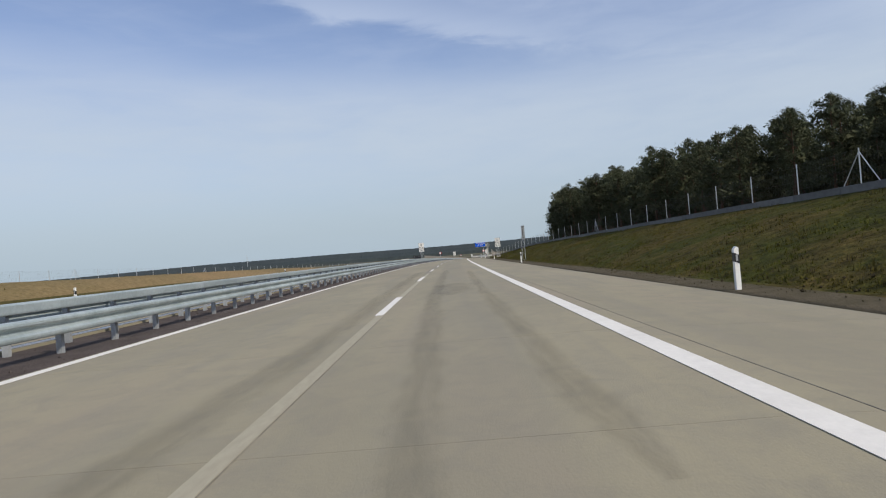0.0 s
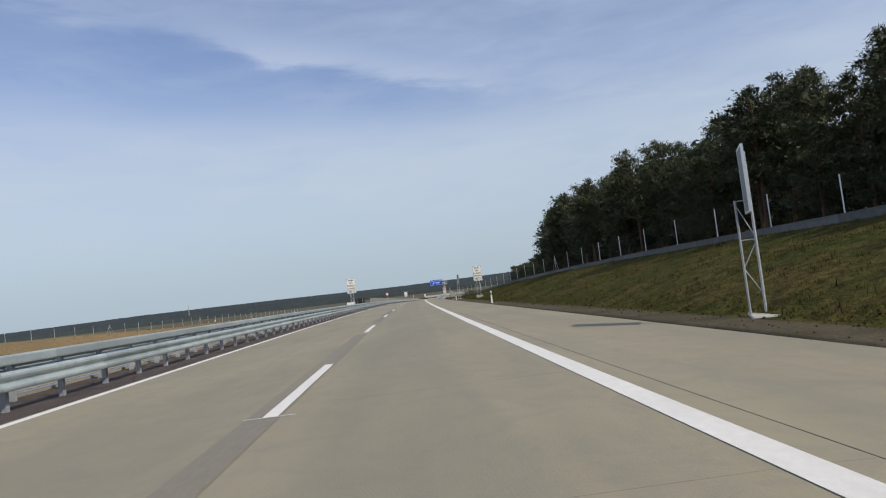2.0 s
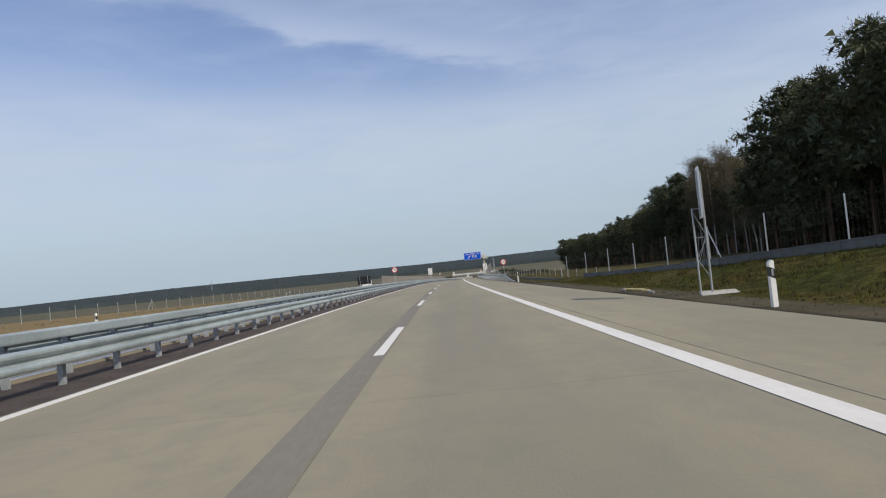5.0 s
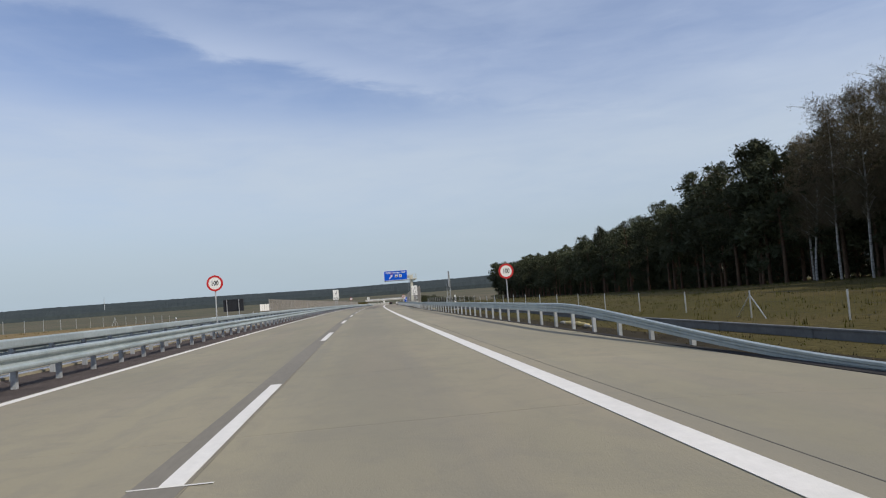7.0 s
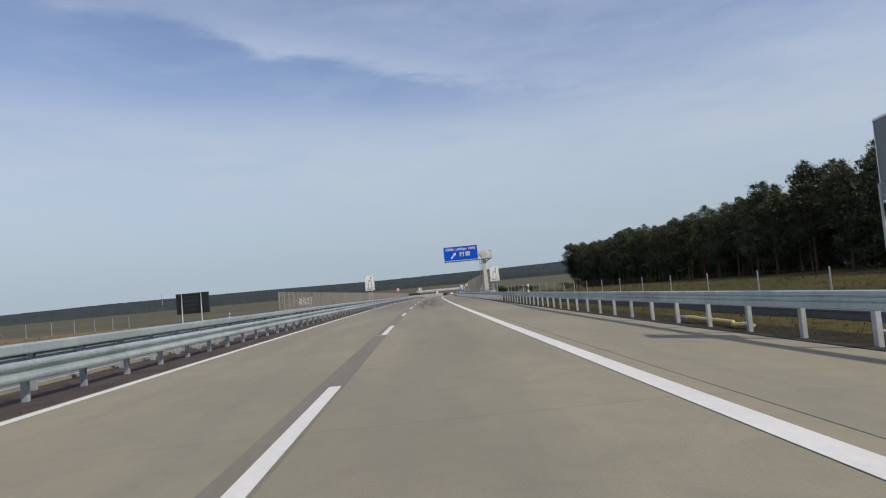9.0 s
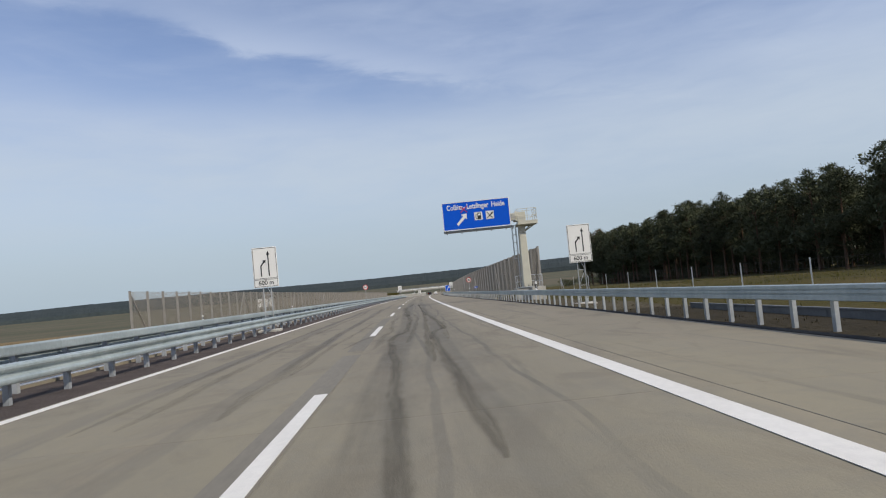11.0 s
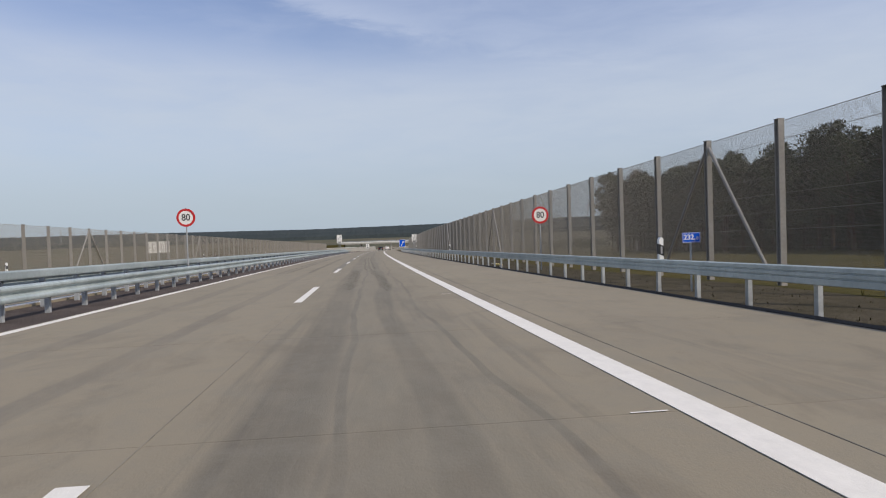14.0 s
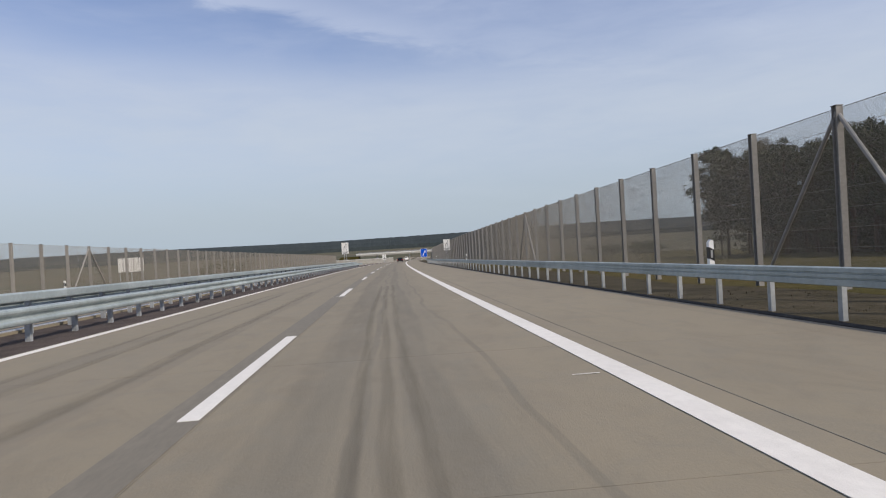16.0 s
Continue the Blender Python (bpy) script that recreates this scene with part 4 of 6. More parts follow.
def side_board(s, u, zg, ztop, turn, label):
    """Board that stands nearly edge-on to the traffic, on two raking legs."""
    th = thing("turned_sign", at(s, u, 0, turn), label, "road sign", "turned road signs")
    z0 = ztop - 1.5
    board(th, 0.98, z0, ztop, SIGN_BACK, "dark grey back of the board")
    part("edge_trim", boxes((-0.505, 0.505, -0.03, 0.03, ztop - 0.02, ztop + 0.02), (-0.505, 0.505, -0.03, 0.03, z0 - 0.02, z0 + 0.02), (-0.51, -0.48, -0.03, 0.03, z0, ztop), (0.48, 0.51, -0.03, 0.03, z0, ztop)), ALU, th, "bright aluminium edge")
    part("stiffener", boxes((-0.47, 0.47, 0.022, 0.06, z0 + 0.3, z0 + 0.36), (-0.47, 0.47, 0.022, 0.06, ztop - 0.36, ztop - 0.3)), ZINC_DULL, th)
    for x in (0.0,):
        part("leg", rods(0.032, ((x, 0.07, zg), (x, 0.07, ztop - 0.1))), ZINC_DULL, th)
        part("front_leg", rods(0.028, ((x, -0.26, zg), (x, -0.26, z0 + 0.30))), ZINC_DULL, th)
        part("brace", rods(0.012, ((x, 0.07, zg + 0.5), (x, -0.26, zg + 1.1)), ((x, -0.26, zg + 1.1), (x, 0.07, zg + 1.7)), ((x, -0.26, zg + 1.75), (x, 0.07, zg + 1.75)), ((x, 0.07, zg + 1.8), (x, -0.26, z0 + 0.2)), ((x, -0.26, z0 + 0.28), (x, 0.07, z0 + 0.28)), sides=6), ZINC_DULL, th)
    part("footing", boxes((-0.75, 0.75, -0.3, 0.8, zg - 0.35, zg + 0.05), bevel=0.03), CONCRETE, th, "concrete footing")


side_board(86.0, 9.75, -0.16, 3.72, -113, "grey sign board turned edge-on to the road on a lattice stand")
side_board(178.5, 9.3, -0.16, 3.70, -108, "grey sign board turned edge-on near the end of the bank")
side_board(284.68, 9.75, -0.25, 3.62, -102, "grey sign board turned edge-on behind the guard rail")


def board_back():
    """Large direction board of the other carriageway, seen from behind."""
    th = thing("direction_board", at(347.9, -24.4, 0, -14), "dark back of a large direction board beyond the opposite carriageway", "road sign")
    part("panel", boxes((-2.05, 2.05, -0.03, 0.03, 1.35, 3.62), bevel=0.01), DARK_BACK, th)
    for z in (1.6, 2.1, 2.6, 3.1, 3.45):
        part("stiffener", boxes((-2.0, 2.0, -0.09, -0.03, z, z + 0.05)), DARK_BACK, th)
    for x in (-1.25, 1.15):
        part("leg", rods(0.06, ((x, -0.16, -0.3), (x, -0.16, 3.6))), ZINC_DULL, th, "galvanised leg")
        part("rear_leg", rods(0.04, ((x + 0.3, -0.7, -0.3), (x, -0.2, 2.6))), ZINC_DULL, th)


board_back()


def exit_board():
    th = thing("exit_board", at(756, 10.3, 0), "blue exit board beyond the end of the fence", "road sign")
    part("panel", boxes((-1.5, 1.5, -0.03, 0.03, 1.4, 5.2), bevel=0.01), BLUE, th)
    part("border", boxes((-1.5, 1.5, -0.04, -0.03, 5.1, 5.2), (-1.5, 1.5, -0.04, -0.03, 1.4, 1.5), (-1.5, -1.4, -0.04, -0.03, 1.5, 5.1), (1.4, 1.5, -0.04, -0.03, 1.5, 5.1)), WHITE, th)
    part("arrow", prism([(-0.7, 2.0), (-0.4, 1.8), (0.45, 3.6), (0.8, 3.4), (0.75, 4.4), (-0.1, 3.9), (0.2, 3.75)], -0.05, -0.03), WHITE, th, "white arrow")
    for x in (-1, 1):
        part("leg", rods(0.08, ((x, 0.1, -1.5), (x, 0.1, 5))), ZINC_DULL, th)


exit_board()


# ======== cantilever gantry over the hard shoulder ========
def gantry():
    th = thing("sign_gantry", at(384.9, 0, 0), "cream steel cantilever gantry with a large blue service area sign", "gantry")
    # column
    bm = bmesh.new()
    r = bmesh.ops.create_cube(bm, size=1)
    for v in r["verts"]:
        top = v.co.z > 0
        w, d = (0.52, 0.66) if top else (0.72, 0.86)
        v.co = Vector((11.2 + v.co.x * w, 0.45 + v.co.y * d, 7.0 if top else 0.82))
    bmesh.ops.bevel(bm, geom=list(bm.edges), offset=0.03, segments=1, affect="EDGES")
    part("column", bm, CREAM, th)
    part("base_plate", boxes((10.5, 11.7, -0.05, 1.15, 0.76, 0.83), bevel=0.01), ZINC_DULL, th)
    for i in range(4):
        for y in (0.03, 1.07):
            part("anchor_bolt", rods(0.03, ((10.62 + 0.32 * i, y, 0.74), (10.62 + 0.32 * i, y, 0.98)), sides=6), BLACK, th)
    for x in (10.55, 10.92, 11.3, 11.65):
        part("gusset", boxes((x - 0.012, x + 0.012, -0.03, 0.18, 0.83, 1.15)), CREAM, th)
    bm = boxes((10.2, 12.72, -1.1, 2.6, -0.9, 0.74))
    bmesh.ops.bevel(bm, geom=[e for e in bm.edges if abs(e.verts[0].co.z - e.verts[1].co.z) > 0.5], offset=1.15, segments=8, affect="EDGES")
    part("plinth", bm, CONCRETE, th, "cast concrete plinth")
    # arm
    
    part("head", boxes((10.62, 11.6, 0.1, 1.05, 6.5, 7.28), bevel=0.03), CREAM, th)
    # board, turned a little towards the traffic
    turn = Matrix.Translation((10.25, -0.13, 0)) @ Matrix.Rotation(radians(-5.6), 4, "Z") @ Matrix.Diagonal((0.985, 1, 1, 1)) @ Matrix.Translation((-10.38, 0.06, 0.05))
    part("board", boxes((4.5, 10.38, -0.06, 0.0, 6.15, 8.57), bevel=0.012), BLUE, th, "blue board", m=turn)
    e = 0.06
    part("border", boxes((4.5, 10.38, -0.072, -0.058, 6.15, 6.15 + e), (4.5, 10.38, -0.072, -0.058, 8.57 - e, 8.57), (4.5, 4.5 + e, -0.072, -0.058, 6.15 + e, 8.57 - e), (10.38 - e, 10.38, -0.072, -0.058, 6.15 + e, 8.57 - e)), WHITE, th, "white border", m=turn)
    piece("lettering", words("Colbitz", 0.62, WHITE, 0.78, bold=0.02), th, turn @ Matrix.Translation((5.62, -0.068, 8.09)), "white lettering")
    piece("lettering", words("-", 0.62, WHITE, 0.9), th, turn @ Matrix.Translation((6.46, -0.068, 8.07)), "white lettering")
    piece("lettering", words("Letzlinger", 0.62, WHITE, 0.78, bold=0.02), th, turn @ Matrix.Translation((7.62, -0.068, 8.09)), "white lettering")
    piece("lettering", words("Heide", 0.62, WHITE, 0.78, bold=0.02), th, turn @ Matrix.Translation((9.40, -0.068, 8.09)), "white lettering")
    part("arrow", prism([(5.68, 6.66), (5.84, 6.52), (6.47, 7.14), (6.60, 7.00), (6.63, 7.52), (6.10, 7.46), (6.29, 7.30)], -0.075, -0.06), WHITE, th, "white slanted arrow", m=turn)
    for x in (7.28, 8.28):
        part("pictogram_field", boxes((x, x + 0.70, -0.075, -0.06, 6.86, 7.55), bevel=0.004), WHITE, th, "white square field", m=turn)
    x = 7.28
    part("fuel_pump", prism([(x + 0.26, 6.93), (x + 0.58, 6.93), (x + 0.58, 7.45), (x + 0.52, 7.48), (x + 0.30, 7.48), (x + 0.26, 7.45)], -0.084, -0.074), BLACK, th, "black pump symbol", m=turn)
    part("pump_window", boxes((x + 0.31, x + 0.53, -0.09, -0.083, 7.24, 7.40)), WHITE, th, m=turn)
    part("pump_hose", rods(0.018, ((x + 0.25, -0.08, 7.0), (x + 0.16, -0.08, 6.96)), ((x + 0.16, -0.08, 6.96), (x + 0.12, -0.08, 7.1)), ((x + 0.12, -0.08, 7.1), (x + 0.15, -0.08, 7.35)), ((x + 0.15, -0.08, 7.35), (x + 0.22, -0.08, 7.36)), sides=6), BLACK, th, m=turn)
    x = 8.28
    part("knife", prism([(x + 0.08, 7.44), (x + 0.13, 7.47), (x + 0.38, 7.16), (x + 0.62, 6.96), (x + 0.58, 6.92), (x + 0.34, 7.10)], -0.084, -0.074), BLACK, th, "black knife symbol", m=turn)
    part("fork", prism([(x + 0.10, 6.92), (x + 0.06, 6.97), (x + 0.42, 7.27), (x + 0.44, 7.36), (x + 0.60, 7.49), (x + 0.63, 7.46), (x + 0.53, 7.37), (x + 0.65, 7.44), (x + 0.56, 7.27), (x + 0.46, 7.22)], -0.092, -0.085), BLACK, th, "black fork symbol", m=turn)
    for a, b in (((6.10, 8.12), (6.70, 7.62)), ((6.10, 7.62), (6.70, 8.16))):
        dx, dz = b[0] - a[0], b[1] - a[1]
        k = 0.028 / math.hypot(dx, dz)
        part("red_cross_bar", prism([(a[0] - dz * k, a[1] + dx * k), (a[0] + dz * k, a[1] - dx * k), (b[0] + dz * k, b[1] - dx * k), (b[0] - dz * k, b[1] + dx * k)], -0.094 if dz > 0 else -0.086, -0.076), RED, th, "red adhesive bar", m=turn)
    part("lightning_rod", rods(0.012, ((6.42, -0.02, 8.0), (6.42, -0.02, 8.72)), sides=6), ZINC_DULL, th, m=turn)
    # arm and walkway behind the board
    part("arm", boxes((4.7, 10.9, 0.10, 0.60, 6.55, 7.15), bevel=0.03), CREAM, th, m=turn)
    part("walkway", boxes((4.5, 10.6, 0.0, 0.95, 5.98, 6.13), bevel=0.01), SIGN_BACK, th, m=turn)
    for xx in (4.75, 6.05, 7.35, 8.65, 9.95):
        part("bracket", boxes((xx - 0.03, xx + 0.03, -0.05, 1.0, 5.87, 5.98), bevel=0.006), SIGN_BACK, th, m=turn)
        part("bracket_upright", boxes((xx - 0.03, xx + 0.03, 0.01, 0.10, 6.13, 8.5)), ZINC_DULL, th, m=turn)
    # service platform with railing
    part("platform", boxes((10.78, 12.46, -0.48, 1.5, 6.15, 6.27), bevel=0.01), CREAM, th)
    part("toe_board", boxes((10.78, 12.46, -0.51, -0.48, 6.15, 6.45), (12.46, 12.49, -0.48, 1.5, 6.15, 6.45)), CREAM, th)
    for yy in (-0.2, 0.35, 0.9, 1.4):
        part("platform_joist", boxes((10.85, 12.4, yy - 0.03, yy + 0.03, 6.06, 6.15)), CREAM, th)
    corners = [(10.82, -0.47), (11.64, -0.47), (12.44, -0.47), (12.44, 0.5), (12.44, 1.46), (11.64, 1.46), (10.82, 0.5)]
    for xx, yy in corners:
        part("rail_post", rods(0.024, ((xx, yy, 6.2), (xx, yy, 7.48)), sides=6), CREAM, th)
    for z in (6.88, 7.48):
        part("handrail", rods(0.022, ((10.82, 0.5, z), (10.82, -0.47, z)), ((10.82, -0.47, z), (12.44, -0.47, z)), ((12.44, -0.47, z), (12.44, 1.46, z)), ((12.44, 1.46, z), (10.9, 1.46, z)), sides=6), CREAM, th)
    for xx, yy, dx, dy in ((11.64, -0.47, 0.8, 0.0), (12.44, 0.5, 0.0, -0.97)):
        part("rail_brace", rods(0.014, ((xx, yy, 6.3), (xx + dx, yy + dy, 7.4)), sides=6), CREAM, th)
    part("support_strut", rods(0.05, ((11.3, 0.5, 5.5), (12.3, 0.5, 6.1)), ((11.3, 0.7, 5.5), (12.1, 1.35, 6.1)), sides=6), CREAM, th)
    # caged ladder
    for yy in (0.95, 1.35):
        part("ladder_rail", rods(0.025, ((10.80, yy, 0.9), (10.80, yy, 6.2)), sides=6), ZINC_DULL, th)
    for i in range(18):
        part("rung", rods(0.014, ((10.80, 0.95, 1.1 + 0.28 * i), (10.80, 1.35, 1.1 + 0.28 * i)), sides=6), ZINC_DULL, th)
    for yy in (0.9, 1.15, 1.4):
        part("cage_bar", rods(0.016, ((10.48, yy, 3.3), (10.48, yy, 6.0)), sides=6), ZINC_DULL, th)
    for z in (3.3, 4.0, 4.7, 5.4, 6.0):
        part("cage_hoop", rods(0.016, ((10.80, 0.85, z), (10.48, 0.9, z)), ((10.48, 0.9, z), (10.48, 1.4, z)), ((10.48, 1.4, z), (10.80, 1.45, z)), sides=6), ZINC_DULL, th)
    # railing round the plinth
    pts = [(12.3, -0.9), (12.3, 0.5), (12.3, 2.4), (11.4, 2.4), (10.55, 2.4), (10.55, 1.5)]
    for xx, yy in pts:
        part("rail_post", rods(0.028, ((xx, yy, 0.7), (xx, yy, 1.78)), sides=6), ALU, th)
    for z in (1.25, 1.78):
        part("handrail", rods(0.026, *[((*pts[i], z), (*pts[i + 1], z)) for i in range(len(pts) - 1)], sides=6), ALU, th)
    return th


gantry()


# ======== tall mesh fences ========
def mesh_panel(length, z0, z1, thick=1.0):
    """Woven wire: upright wires close together, level wires wider apart, square in section."""
    vs, fs = [], []

    def wire(a, b, w):
        a, b = np.array(a, float), np.array(b, float)
        if abs(b[2] - a[2]) > 0.01:
            o = [(0, -w, 0), (w, 0, 0), (0, w, 0), (-w, 0, 0)]
        else:
            o = [(-w, 0, 0), (0, 0, w), (w, 0, 0), (0, 0, -w)]
        k = len(vs)
        vs.extend([tuple(a + np.array(q)) for q in o] + [tuple(b + np.array(q)) for q in o])
        for i in range(4):
            j = (i + 1) % 4
            fs.append((k + i, k + j, k + 4 + j, k + 4 + i))

    y = 0.02
    while y < length:
        wire((0, y, z0), (0, y, z1), 0.0030 * thick)
        y += 0.030
    z = z0
    while z < z1:
        wire((0.004, 0, z), (0.004, length, z), 0.0020 * thick)
        z += 0.032
    for z in [z0 + (z1 - z0) * k / 8 for k in range(9)]:
        wire((-0.008, 0, z), (-0.008, length, z), 0.009 if z in (z0, z1) else 0.0055)
    return data_mesh("wire_mesh", vs, fs, WIRE)


def tall_fence(label, u, s0, s1, z0, z1, braced, side):
    th = thing("wildlife_fence", Matrix.Identity(4), label, "fence", "tall fences along the motorway")
    mesh = mesh_panel(4.05, z0 + 0.25, z1 - 0.04, 1.0 if side > 0 else 0.72)
    bm = upright([(-0.09, -0.10), (0.09, -0.10), (0.09, -0.08), (0.012, -0.08), (0.012, 0.08), (0.09, 0.08), (0.09, 0.10), (-0.09, 0.10), (-0.09, 0.08), (-0.012, 0.08), (-0.012, -0.08), (-0.09, -0.08)], z0 - 0.6, z1)
    post = bm_mesh("post", bm, POST_STEEL)
    cap = bm_mesh("cap", boxes((-0.10, 0.10, -0.11, 0.11, z1, z1 + 0.02)), POST_STEEL)
    i = 0
    s = s0
    while s < s1:
        uu = u(s) if callable(u) else u
        u2 = u(s + 4.05) if callable(u) else u
        piece("post", post, th, at(s, uu))
        if s < s0 + 220:
            piece("cap", cap, th, at(s, uu))
        if s + 4.05 < s1:
            piece("wire_mesh", mesh, th, along(s, uu + 0.11 * side, 0, 4.05))
        if i in braced:
            bm = bmesh.new()
            for d in (-3.4, 3.4):
                if i == braced[0] and d < 0:
                    continue
                rod(bm, (0, 0, z1 - 0.15), (0, d, z0 + 0.1), 0.055, 8)
            part("brace", bm, POST_STEEL, th, "slanting brace", at(s, uu))
        s += 4.05
        i += 1
    return th


tall_fence("tall grey-brown wire mesh wildlife fence on steel posts along the verge", 13.5, 391.05, 720, 0.05, 4.48, (0, 9, 19, 29), 1)
tall_fence("tall wire mesh wildlife fence beyond the opposite carriageway, sunlit", -25.0, 391.8, 720, -0.1, 3.92, (0, 10, 20, 30), -1)


# ======== low barrier panels and the field fences ========
def low_wall(s0, s1, u_of, z_of, h, label):
    th = thing("low_barrier", Matrix.Identity(4), label, "barrier wall")
    L = 4.0
    s = s0
    while s < s1:
        ua, ub = u_of(s), u_of(s + L)
        a, b = W(s, ua, z_of(s)), W(s + L, ub, z_of(s + L))
        d = b - a
        m = Matrix.Translation(a) @ d.to_track_quat("Y", "Z").to_matrix().to_4x4()
        bm = boxes((-0.04, 0.04, 0.01, d.length - 0.01, -0.25, h), (-0.06, 0.08, 0.0, d.length, h, h + 0.05), bevel=0.008)
        part("panel", bm, WALL_GREY, th, m=m)
        s += L
    return th


low_wall(-8, 208, lambda s: bank_crest(s)[0] - 0.25, lambda s: bank_crest(s)[1] - 0.02, 0.22, "low grey barrier panels along the crest of the grass bank")
low_wall(208, 352, lambda s: 11.4, lambda s: -0.35, 0.22, "low grey barrier panels beside the meadow behind the guard rail")


def field_fence(label, s0, s1, u_of, z_of, h, gap, braced, wires=5, brace_at=None, ss=None):
    th = thing("field_fence", Matrix.Identity(4), label, "fence", "field fences")
    post = bm_mesh("post", rods(0.028, ((0, 0, -0.4), (0, 0, h)), sides=6), ALU)
    ss = np.arange(s0, s1, gap) if ss is None else ss
    brace_at = braced // 2 if brace_at is None else brace_at
    pts = []
    for i, s in enumerate(ss):
        u = u_of(s)
        z = z_of(s, u)
        pts.append(W(s, u, z))
        piece("post", post, th, at(s, u, z))
        if i % braced == brace_at:
            bm = rods(0.02, ((0, 0, h - 0.15), (0, 1.5, 0.0)), ((0, 0, h - 0.15), (0, -1.5, 0.0)), sides=6)
            part("brace", bm, ALU, th, m=at(s, u, z))
    vs, fs = [], []
    w = 0.002
    for kz in np.linspace(0.15, h - 0.05, wires):
        for a, b in zip(pts[:-1], pts[1:]):
            k = len(vs)
            a2, b2 = a + Vector((0, 0, kz)), b + Vector((0, 0, kz))
            for p in (a2, b2):
                vs += [p + Vector((0, 0, w)), p + Vector((w, 0, -w)), p + Vector((-w, 0, -w))]
            for i in range(3):
                j = (i + 1) % 3
                fs.append((k + i, k + j, k + 3 + j, k + 3 + i))
    for a, b in zip(pts[:-1], pts[1:]):
        d = b - a
        for q in np.arange(0.05, 1.0, 0.05):
            k = len(vs)
            p = a + d * q
            vs += [p + Vector((w, 0, 0.1)), p + Vector((-w, w, 0.1)), p + Vector((-w, -w, 0.1)), p + Vector((w, 0, h - 0.05)), p + Vector((-w, w, h - 0.05)), p + Vector((-w, -w, h - 0.05))]
            for i in range(3):
                j = (i + 1) % 3
                fs.append((k + i, k + j, k + 3 + j, k + 3 + i))
    piece("wire_netting", data_mesh("wire_netting", vs, fs, THIN_WIRE), th)
    return th


field_fence("thin wire fence on slim steel posts along the bank's crest", -35.9, 214, lambda s: bank_crest(s)[0] + 0.1, lambda s, u: bank_crest(s)[1], 1.80, 5.06, 10, brace_at=5,
            ss=[float(np.interp(k, [-25, -10, -5, 0, 10, 17, 25], [-35.9, 39.1, 64.5, 91.1, 141.6, 175.4, 213.0])) for k in range(-25, 26)])
field_fence("thin wire fence on slim steel posts across the meadow", 216.0, 391.5, lambda s: 15.4, lambda s, u: float(np.interp(s, [235, 300, 375], [0.55, 0.9, 1.25])) - 1.55, 1.55, 5.0, 10, brace_at=5)
field_fence("thin wire fence on slim steel posts beyond the opposite carriageway", 30, 385, lambda s: -46.0, lambda s, u: ground_z(s, u), 1.7, 5.3, 8)


# ======== trees ========
def tube(vs, fs, pts, radii, sides=6):
    """A tapered, bent tube through pts."""
    k = len(vs)
    for p, r in zip(pts, radii):
        for i in range(sides):
            a = i * math.tau / sides
            vs.append((p[0] + r * math.cos(a), p[1] + r * math.sin(a), p[2]))
    for j in range(len(pts) - 1):
        for i in range(sides):
            q = (i + 1) % sides
            fs.append((k + j * sides + i, k + j * sides + q, k + (j + 1) * sides + q, k + (j + 1) * sides + i))


def limb(vs, fs, a, b, r0, r1):
    """A thin limb, three-sided."""
    a, b = np.array(a), np.array(b)
    d = b - a
    p = np.cross(d, (0.3, 0.2, 1.0))
    p /= np.linalg.norm(p) + 1e-9
    q = np.cross(d, p)
    q /= np.linalg.norm(q) + 1e-9
    k = len(vs)
    for c, r in ((a, r0), (b, r1)):
        for t in range(3):
            w = t * math.tau / 3
            vs.append(tuple(c + r * (math.cos(w) * p + math.sin(w) * q)))
    for t in range(3):
        n_ = (t + 1) % 3
        fs.append((k + t, k + n_, k + 3 + n_, k + 3 + t))


def tufts(rng, centres, radii, count, length, width, up=0.25):
    """Many small pointed sprays round each centre."""
    vs, fs = [], []
    for c, r in zip(centres, radii):
        d = rng.normal(size=(count, 3))
        d /= np.linalg.norm(d, axis=1)[:, None]
        rad = rng.uniform(0.25, 1.0, (count, 1)) ** 0.6
        p = np.array(c) + d * rad * np.array([r * 1.1, r * 1.1, r * 0.5])
        o = d + rng.normal(size=(count, 3)) * 0.6 + np.array([0, 0, up])
        o /= np.linalg.norm(o, axis=1)[:, None]
        sd = np.cross(o, rng.normal(size=(count, 3)))
        sd /= np.linalg.norm(sd, axis=1)[:, None] + 1e-9
        L = rng.uniform(0.6, 1.3, (count, 1)) * length
        for i in range(count):
            k = len(vs)
            vs += [tuple(p[i] - sd[i] * width), tuple(p[i] + sd[i] * width), tuple(p[i] + o[i] * L[i])]
            fs.append((k, k + 1, k + 2))
    return vs, fs


